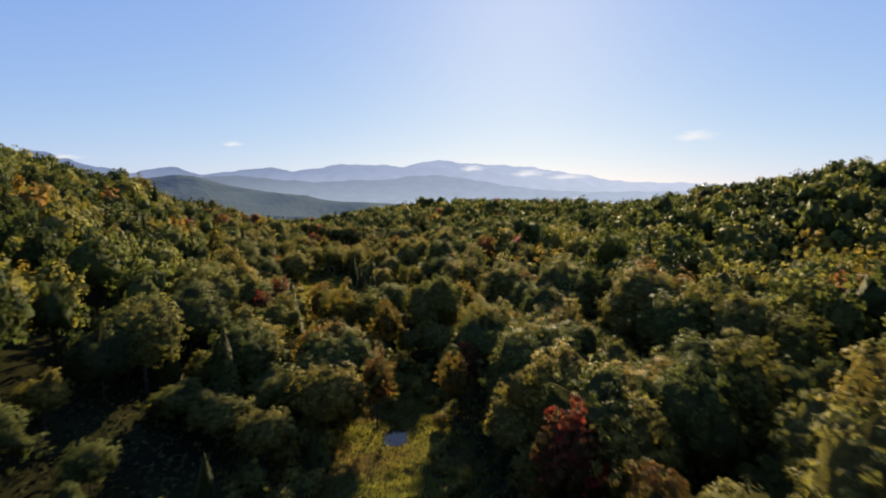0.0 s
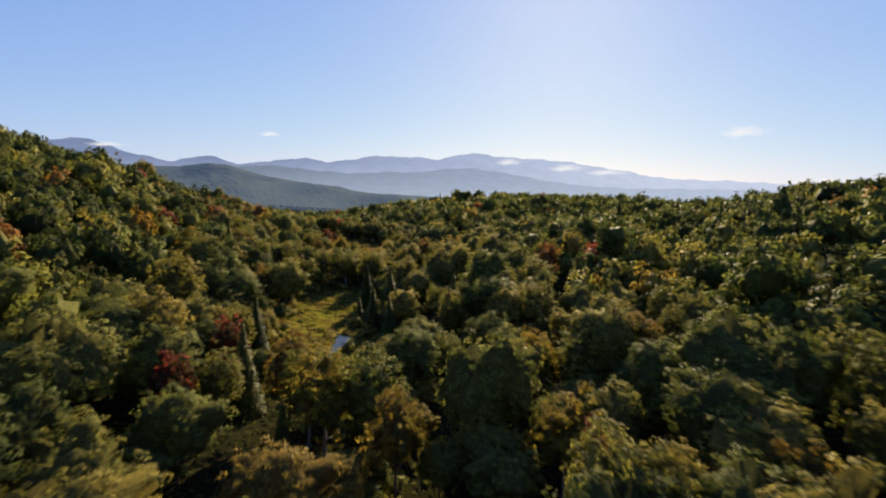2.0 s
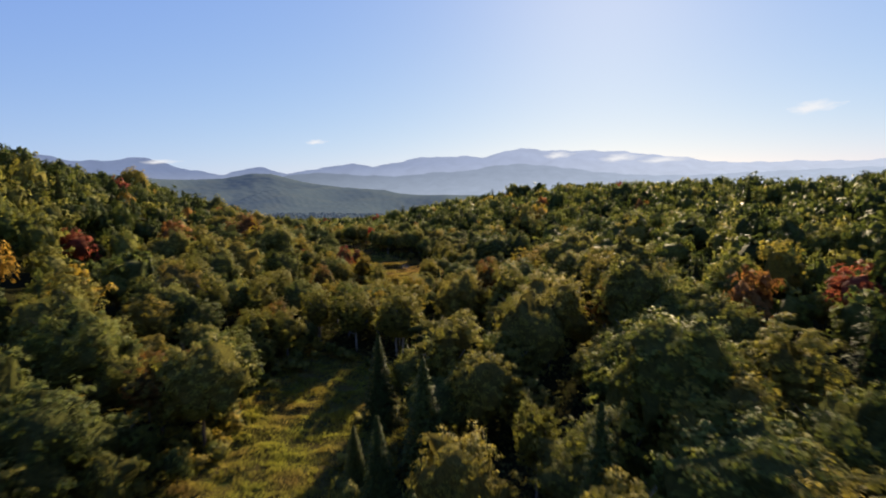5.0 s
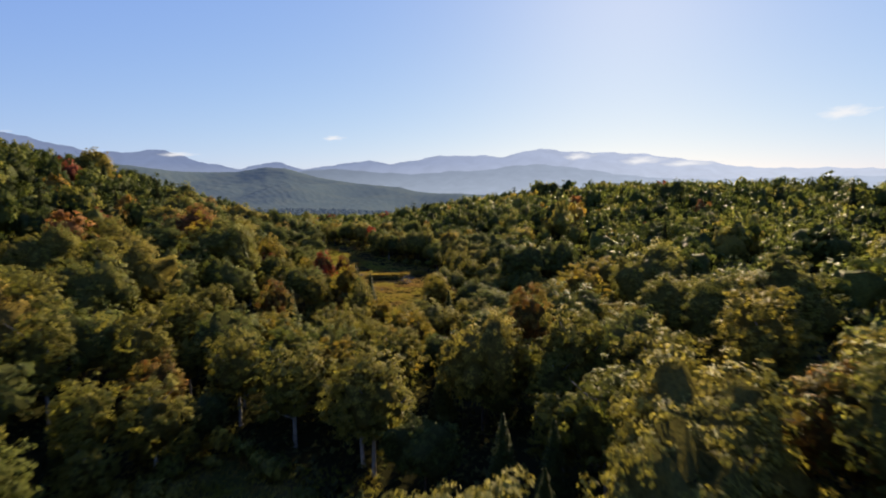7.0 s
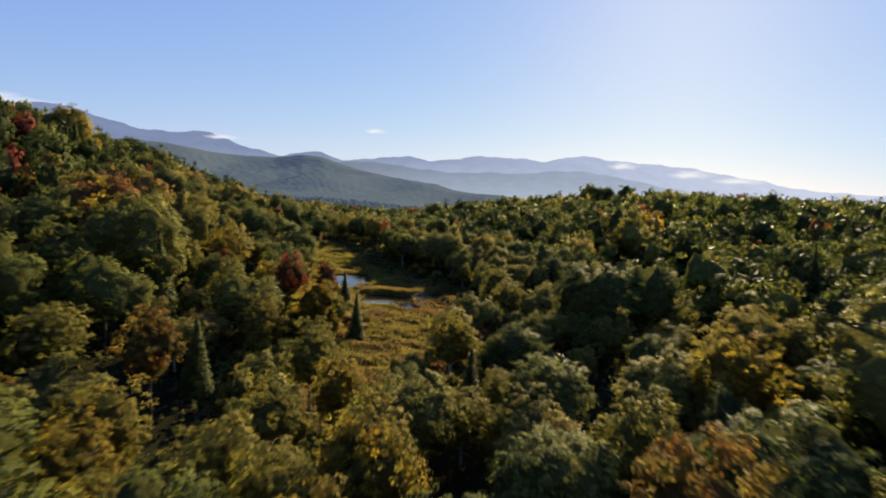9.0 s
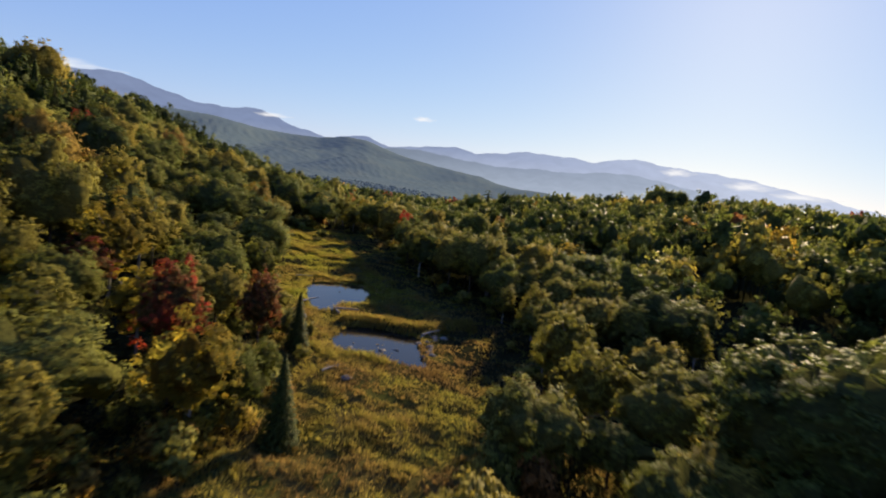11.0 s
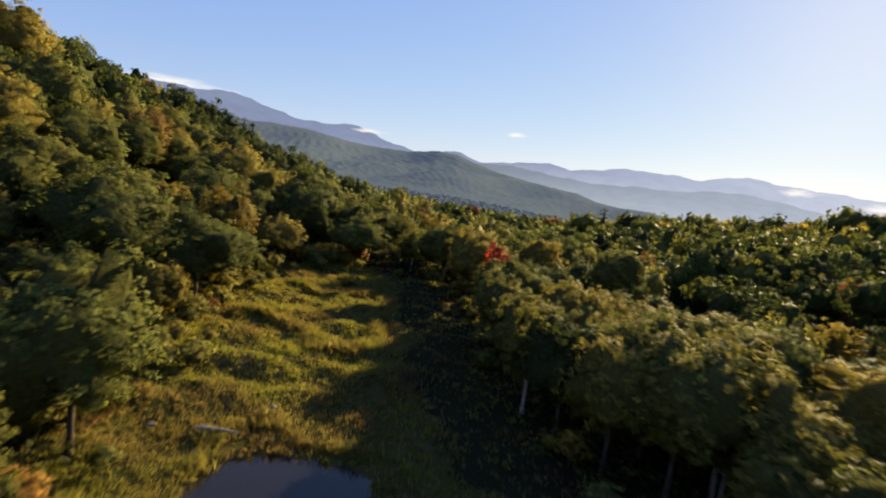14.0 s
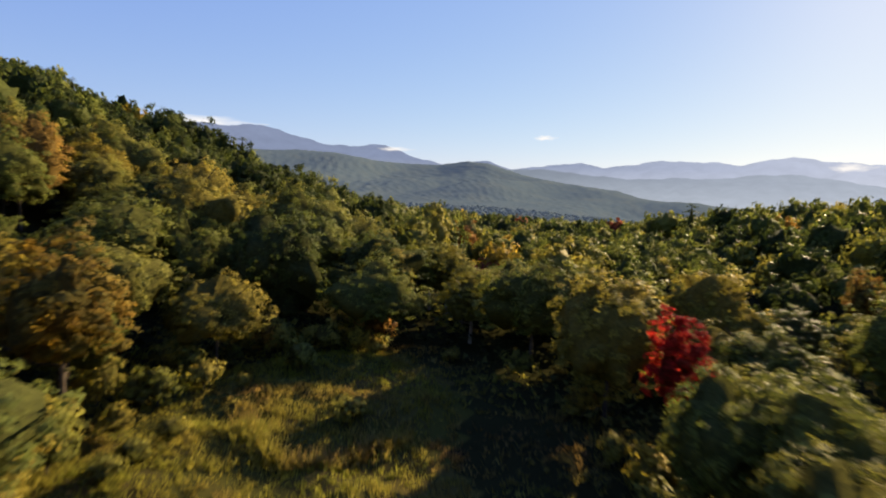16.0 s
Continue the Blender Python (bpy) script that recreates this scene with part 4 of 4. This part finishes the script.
for i in np.nonzero(near)[0]:
    if np.min(np.hypot(spots[:, 0] - tx[i], spots[:, 1] - ty[i])) < 4.8:
        continue
    u = r.uniform()
    wet = abs(td[i]) < 20
    kind = "spruce_tree" if u < (0.07 if wet else 0.05) else "orange_maple_tree" if u > 0.996 and 90 < ty[i] < 390 else "birch_tree" if u < (0.42 if wet else 0.30) else "maple_tree" if u < 0.66 else "beech_tree"
    if ty[i] < 125 and td[i] > -8 and u > 0.14 and u < 0.75:
        kind = "spruce_tree" if u < 0.16 else "beech_tree"
    if ty[i] < 130 and td[i] > 3 and u > 0.2:
        kind = "beech_tree"
    if ty[i] < 90 and td[i] > 3 and u < 0.2:
        kind = "spruce_tree"
    if 232 < ty[i] < 345 and -14 < td[i] < 46 and 0.2 < u < 0.72:
        kind = "birch_tree"
    if ty[i] > 312 and td[i] > 2 and kind in ("birch_tree", "maple_tree") and ty[i] > 350 and u < 0.36:
        kind = "beech_tree"
    if kind == "spruce_tree" and ty[i] > 400:
        kind = "maple_tree"
    if i in turned_at:
        kind = "red_maple_tree" if turned_at[i] > 0.97 else "orange_maple_tree" if turned_at[i] > 0.925 else "yellow_birch_tree"
    if count[kind] >= 295:
        kind = min(("birch_tree", "maple_tree", "beech_tree"), key=count.get)
        if count[kind] >= 295:
            spare.append(i)
            continue
    count[kind] += 1
    lift = float(r.uniform(0.8, 1.1))
    plant(kind, int(r.integers(0, 4)), tx[i], ty[i], tz[i], th[i] * lift, (tall[i] * 0.4 + th[i] * 0.6) * KINDS[kind][4] * float(r.uniform(0.92, 1.2)), float(r.uniform(0, 360)))
if spare:
    woods("forest", "green forest trees beside the stream", np.isin(np.arange(len(tx)), spare), 850, 0.058, 20, 4, 0.5)


# ---- the marsh ----
def grass(name, label, xs, ys, heights, tints, seed, blades=6, width=0.06):
    g = np.random.default_rng(seed)
    n = len(xs)
    z = land(xs, ys)
    a = g.uniform(0, 2 * math.pi, (n, blades))
    lean = g.uniform(0.3, 1.3, (n, blades))
    hh = heights[:, None] * g.uniform(0.6, 1.15, (n, blades))
    fx, fy = xs[:, None] + g.normal(size=(n, blades)) * 0.13, ys[:, None] + g.normal(size=(n, blades)) * 0.13
    tipx, tipy = fx + np.cos(a) * hh * lean, fy + np.sin(a) * hh * lean
    sx, sy = -np.sin(a) * width, np.cos(a) * width
    zz = np.repeat(z[:, None], blades, 1)
    V = np.stack([np.stack([fx - sx, fy - sy, zz - 0.05], -1), np.stack([fx + sx, fy + sy, zz - 0.05], -1), np.stack([tipx, tipy, zz + hh], -1)], 2).reshape(-1, 3)
    up = np.stack([np.cos(a) * 0.5, np.sin(a) * 0.5, np.ones_like(a)], -1)
    me = mesh_of(name, V, np.arange(len(V)).reshape(-1, 3), SEDGE, np.repeat(tints, blades * 3), True, None, np.repeat(up.reshape(-1, 3), 3, 0))
    tagged(new(name, me), label, "grass", kind="stuff")


g = np.random.default_rng(31)
mx, my = g.uniform(-164, 8, 520000), g.uniform(40, 430, 520000)
ok = in_marsh(mx, my, 5.0) | in_marsh(mx, my, 13.0) & (g.uniform(size=len(mx)) < 0.5)
for shore, level in SHORES:
    ok &= ~inside(mx, my, shore)
# thinner sedge on the eastern strip, so its painted shade shows
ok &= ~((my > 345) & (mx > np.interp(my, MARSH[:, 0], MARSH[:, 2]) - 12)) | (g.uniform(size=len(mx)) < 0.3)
mx, my = mx[ok], my[ok]
# last term browns the eastern sedge: part dead growth, part painted shade
tone = 0.42 + np.interp(my, (120, 240, 320, 345, 375, 400), (-0.22, -0.2, 0.22, 0.15, -0.22, -0.2)) + 0.34 * uneven(mx, my, 7, 43) + 0.2 * uneven(mx, my, 2.2, 48) + g.uniform(-0.1, 0.1, len(mx)) + 0.3 * ((my > 338) & (mx > np.interp(my, MARSH[:, 0], MARSH[:, 2]) - 15))
clump = np.clip(uneven(mx, my, 2.6, 44) + 0.4 * uneven(mx, my, 9, 45), 0, 1)
grass("sedge_grass", "tussocky yellow-green sedge and marsh grass", mx, my, 0.22 + 0.36 * clump + g.uniform(0, 0.12, len(mx)), np.clip(tone, 0, 1), 5, blades=5)


def sedge_bank(line, seed, width, high):
    """A band of tall sedge along an old channel."""
    q = np.random.default_rng(seed)
    line = np.array(line, float)
    along = np.concatenate([[0], np.cumsum(np.hypot(*np.diff(line, axis=0).T))])
    n = int(along[-1] * width * 16)
    at = q.uniform(0, along[-1], n)
    x = np.interp(at, along, line[:, 0]) + q.normal(size=n) * width * 0.35
    y = np.interp(at, along, line[:, 1]) + q.normal(size=n) * width * 0.35
    grass("tall_sedge", "tall straw-yellow sedge along a winding channel", x, y, high * q.uniform(0.7, 1.2, n), np.clip(0.45 + 0.2 * uneven(x, y, 4, 71) + q.uniform(-0.12, 0.12, n), 0, 1), seed, blades=5, width=0.09)


sedge_bank(((-137.3, 384.1), (-133.7, 385.2), (-128.6, 386.3), (-124.5, 382.3), (-121.8, 385.0), (-122.6, 391), (-125.5, 394)), 81, 1.3, 0.9)
sedge_bank(((-148, 402), (-143.5, 398.8), (-139.8, 398.5), (-136.2, 401), (-136.7, 407)), 82, 1.2, 0.9)
sedge_bank(((-114.3, 363.7), (-117, 367), (-117, 370.5), (-112.8, 370.5), (-107.5, 372.6)), 83, 1.1, 0.8)
sedge_bank(((-97, 339.5), (-93.5, 339.2), (-90.3, 337.5), (-88.6, 340.2), (-84.5, 340.2)), 84, 1.2, 0.8)


def undergrowth():
    """Ferns, seedlings and brambles under and between the trees of the valley floor."""
    q = np.random.default_rng(61)
    x, y = q.uniform(-190, 60, 150000), q.uniform(45, 470, 150000)
    d, s = off_axis(x, y)
    ok = (d < 48) & (d > -66) & ~in_marsh(x, y, 3)
    x, y = x[ok], y[ok]
    n = len(x)
    at = np.stack([x, y, land(x, y) + q.uniform(0.15, 1.1, n)], 1)
    nrm = q.normal(size=(n, 3)) * 0.45 + np.array((0, 0, 1.0))
    nrm /= np.linalg.norm(nrm, axis=1)[:, None]
    v, f = leaf_sprays(q, at, nrm, 0.7)
    tint = np.repeat(np.clip(0.35 + 0.3 * uneven(x, y, 12, 62) + q.uniform(-0.25, 0.25, n), 0, 0.8), 3)
    # leaf 0: the sprays take the crowns' painted inner shade too
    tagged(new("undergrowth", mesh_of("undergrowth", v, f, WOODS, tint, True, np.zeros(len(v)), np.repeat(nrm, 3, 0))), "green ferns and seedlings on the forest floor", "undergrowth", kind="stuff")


undergrowth()


def shrub(variant):
    root = new("shrub")
    tagged(root, "low leafy shrub at the edge of the marsh", "shrub", "marsh shrubs")
    part("stem", mesh_of("stem", *trunk_arrays(300 + variant, 1.4, 0.05, 5, 0.9), BARK, flat=False), root)
    part("foliage", leafy("foliage", crown_mesh(310 + variant, 2.2, 2.6, 0.1, 8, 420, 0.24, 0.4), SHRUB), root)
    return root


g = np.random.default_rng(37)
bushes, made = [], 0
for i in range(9000):
    x, y = g.uniform(-160, 4), g.uniform(55, 424)
    if not in_marsh(x, y, 6) or in_marsh(x, y, -1.5) and g.uniform() > 0.04:
        continue
    if any(inside(x, y, shore) or edge_distance(x, y, shore) < 1.6 for shore, level in SHORES):
        continue
    ob = shrub(made) if made < 4 else copy_thing(bushes[made % 4], Matrix())
    k = float(g.uniform(0.6, 1.7))
    ob.matrix_world = Matrix.Translation((x, y, float(land(x, y)) - 0.05)) @ pose(0, 0, 0, 0, 0, float(g.uniform(0, 360))) @ Matrix.Diagonal((k, k, k * float(g.uniform(0.7, 1.1)), 1))
    bushes.append(ob)
    made += 1
    if made == 290:
        break


def alder(variant):
    root = new("alder_bush")
    tagged(root, "tall olive-green alder bush beside the marsh", "bush", "alder bushes")
    part("stem", mesh_of("stem", *trunk_arrays(330 + variant, 2.6, 0.07, 6, 1.4), BARK, flat=False), root)
    part("foliage", leafy("foliage", crown_mesh(340 + variant, 4.4, 4.2, 0.2, 11, 1000, 0.28, 0.3), SHRUB), root)
    return root


g = np.random.default_rng(39)
alders, made = [], 0
for i in range(9000):
    x, y = g.uniform(-166, 8), g.uniform(50, 430)
    if not in_marsh(x, y, 9) or in_marsh(x, y, 1.2):
        continue
    if in_marsh(x - 6, y, 3) and (y < 250 or 335 < y < 405):
        continue
    ob = alder(made) if made < 4 else copy_thing(alders[made % 4], Matrix())
    k = float(g.uniform(0.55, 1.15))
    ob.matrix_world = Matrix.Translation((x, y, float(land(x, y)) - 0.05)) @ pose(0, 0, 0, 0, 0, float(g.uniform(0, 360))) @ Matrix.Diagonal((k, k, k * float(g.uniform(0.8, 1.15)), 1))
    alders.append(ob)
    made += 1
    if made == 240:
        break


def boulder(x, y, size, seed, sunk=0.3):
    q = np.random.default_rng(seed)
    v, f = ICO2
    v = v * (1 + 0.12 * np.sin(v[:, :1] * 2.3 + seed) * np.sin(v[:, 1:2] * 2.9 + 1) + q.uniform(-0.06, 0.05, (len(v), 1)))
    for n in q.normal(size=(9, 3)):     # broken faces
        n /= np.linalg.norm(n)
        v = v - np.maximum(v @ n - q.uniform(0.5, 0.82), 0)[:, None] * n
    v = v * np.array((1.25, q.uniform(0.7, 1.05), q.uniform(0.5, 0.8))) * size * 0.5
    ob = new("boulder", mesh_of("boulder", v, f, STONE))
    level = max([float(land(x, y)) + size * sunk * 0.2] + [top - 0.1 for shore, top in SHORES if inside(x, y, shore)])
    ob.matrix_world = Matrix.Translation((x, y, level)) @ pose(0, 0, 0, 0, 0, seed * 41)
    tagged(ob, "pale grey weathered boulder in the marsh", "boulder", "boulders")


for i, (x, y, size) in enumerate(((-95.1, 337.4, 1.2), (-95.6, 339.2, 1.4), (-102, 347.6, 1.7), (-103.5, 346.2, 1.6), (-104.5, 348.7, 1.3), (-114.7, 363.8, 1.0), (-116.2, 364.6, 0.9),
                                  (-88.9, 334.6, 1.5), (-88.2, 335.2, 1.0), (-85.6, 333.3, 1.6), (-85.9, 352.9, 1.0), (-84.6, 353.9, 1.5), (-84.0, 352.8, 1.1), (-83.4, 354.6, 1.3),
                                  (-84.6, 351.4, 0.8), (-82.6, 348.5, 1.4), (-81.8, 347.0, 1.0), (-83.2, 349.6, 1.1), (-87.6, 344.4, 1.5), (-88.3, 344.9, 0.9), (-91, 342.4, 1.3), (-112, 358.4, 0.9),
                                  (-89.2, 345.9, 1.1), (-88.5, 346.2, 0.7), (-91.6, 344.2, 0.8), (-86.8, 348.6, 0.5), (-85.2, 350.4, 1.2), (-84.8, 349.6, 0.9), (-107.5, 364.5, 1.0), (-97.6, 343.5, 1.0), (-98.6, 344.4, 0.7), (-8.4, 80.6, 0.9), (-7.2, 79.6, 0.7), (-9.6, 82.5, 0.8), (-5.6, 83.6, 0.6), (-117.5, 372, 0.8), (-121, 364.5, 1.0))):
    boulder(x, y, size * (0.9 if x > -87 and y > 346 else 0.72), i + 1)
g = np.random.default_rng(53)
for i in range(16):     # smaller stones along the pond's stony shore
    k = float(g.uniform())
    boulder(-86.3 + 4.6 * k + float(g.normal()) * 0.5, 354.4 - 7.5 * k + float(g.normal()) * 0.6, float(g.uniform(0.3, 0.7)), 60 + i)


def log(x, y, length, turn, rise, seed, label="bleached fallen log lying in the marsh"):
    q = np.random.default_rng(seed)
    ring = np.arange(7) * 2 * math.pi / 7
    V, F = [], []
    for i, k in enumerate(np.linspace(0, 1, 6)):
        r = 0.17 * (1 - 0.6 * k) * q.uniform(0.9, 1.1)
        V += [(k * length, math.cos(a) * r + 0.15 * math.sin(k * 3), math.sin(a) * r) for a in ring]
    for i in range(5):
        F += [(i * 7 + j, i * 7 + (j + 1) % 7, (i + 1) * 7 + (j + 1) % 7, (i + 1) * 7 + j) for j in range(7)]
    ob = new("log", mesh_of("log", V, F, DEADWOOD, flat=False))
    ob.matrix_world = Matrix.Translation((x, y, float(land(x, y)) + 0.35)) @ pose(0, 0, 0, 0, -rise, turn)
    tagged(ob, label, "log", "logs")


for i, (x, y, length, turn, rise) in enumerate(((-97.4, 350.8, 4.2, 38, 3), (-88.5, 333, 1.9, 70, 6), (-101, 354, 3.4, 20, 3), (-86, 353, 3.0, 60, 8), (-87.6, 345.4, 1.8, 10, 14),
                                                (-106.5, 352.5, 3.4, 75, 4), (-99.5, 352.6, 2.4, 140, 5), (-118, 366, 3.0, 25, 4))):
    log(x, y, length, turn, rise, i + 70)


def dam():
    """The grassy bank that holds the upper pond."""
    line = np.array(((-97.5, 350.6), (-95, 352.6), (-92.4, 353.8), (-88.6, 353.9), (-86.2, 356.2), (-84.2, 360.5), (-82.5, 363)))
    t = np.linspace(0, len(line) - 1, 40)
    px, py = np.interp(t, np.arange(len(line)), line[:, 0]), np.interp(t, np.arange(len(line)), line[:, 1])
    nx, ny = -np.gradient(py), np.gradient(px)
    l = np.hypot(nx, ny)
    nx, ny = nx / l, ny / l
    V, F, across = [], [], np.linspace(-1, 1, 9)
    q = np.random.default_rng(3)
    for i in range(40):
        top = 1.15 * math.sin(math.pi * (i + 1) / 41) ** 0.4 * (1 + 0.2 * math.sin(i * 1.1))
        for a in across:
            V.append((px[i] + nx[i] * a * 1.6, py[i] + ny[i] * a * 1.6, 7.9 + top * (1 - a * a) + q.uniform(0, 0.12)))
    for i in range(39):
        F += [(i * 9 + j, i * 9 + j + 1, (i + 1) * 9 + j + 1, (i + 1) * 9 + j) for j in range(8)]
    root = tagged(new("beaver_dam"), "grassy curved beaver dam between two ponds", "dam")
    part("bank", mesh_of("bank", V, F, MARSH_SOIL, flat=False), root)
    n = 5200
    i = q.integers(0, 40, n)
    a = q.uniform(-1, 1, n)
    bx, by = px[i] + nx[i] * a * 1.7 + q.normal(size=n) * 0.2, py[i] + ny[i] * a * 1.7 + q.normal(size=n) * 0.2
    bz = 7.9 + 1.1 * (1 - a * a)
    ang, h = q.uniform(0, 6.28, n), q.uniform(0.3, 0.95, n)
    V = np.stack([np.stack([bx - np.sin(ang) * 0.06, by + np.cos(ang) * 0.06, bz - 0.1], 1), np.stack([bx + np.sin(ang) * 0.06, by - np.cos(ang) * 0.06, bz - 0.1], 1),
                  np.stack([bx + np.cos(ang) * h * 0.5, by + np.sin(ang) * h * 0.5, bz + h], 1)], 1).reshape(-1, 3)
    part("grass", mesh_of("grass", V, np.arange(len(V)).reshape(-1, 3), SEDGE, np.repeat(q.uniform(0.3, 0.8, n), 3), True, None, np.repeat(np.stack([np.cos(ang) * 0.5, np.sin(ang) * 0.5, np.ones(n)], 1), 3, 0)), root, "tall ochre sedge on the bank")


dam()
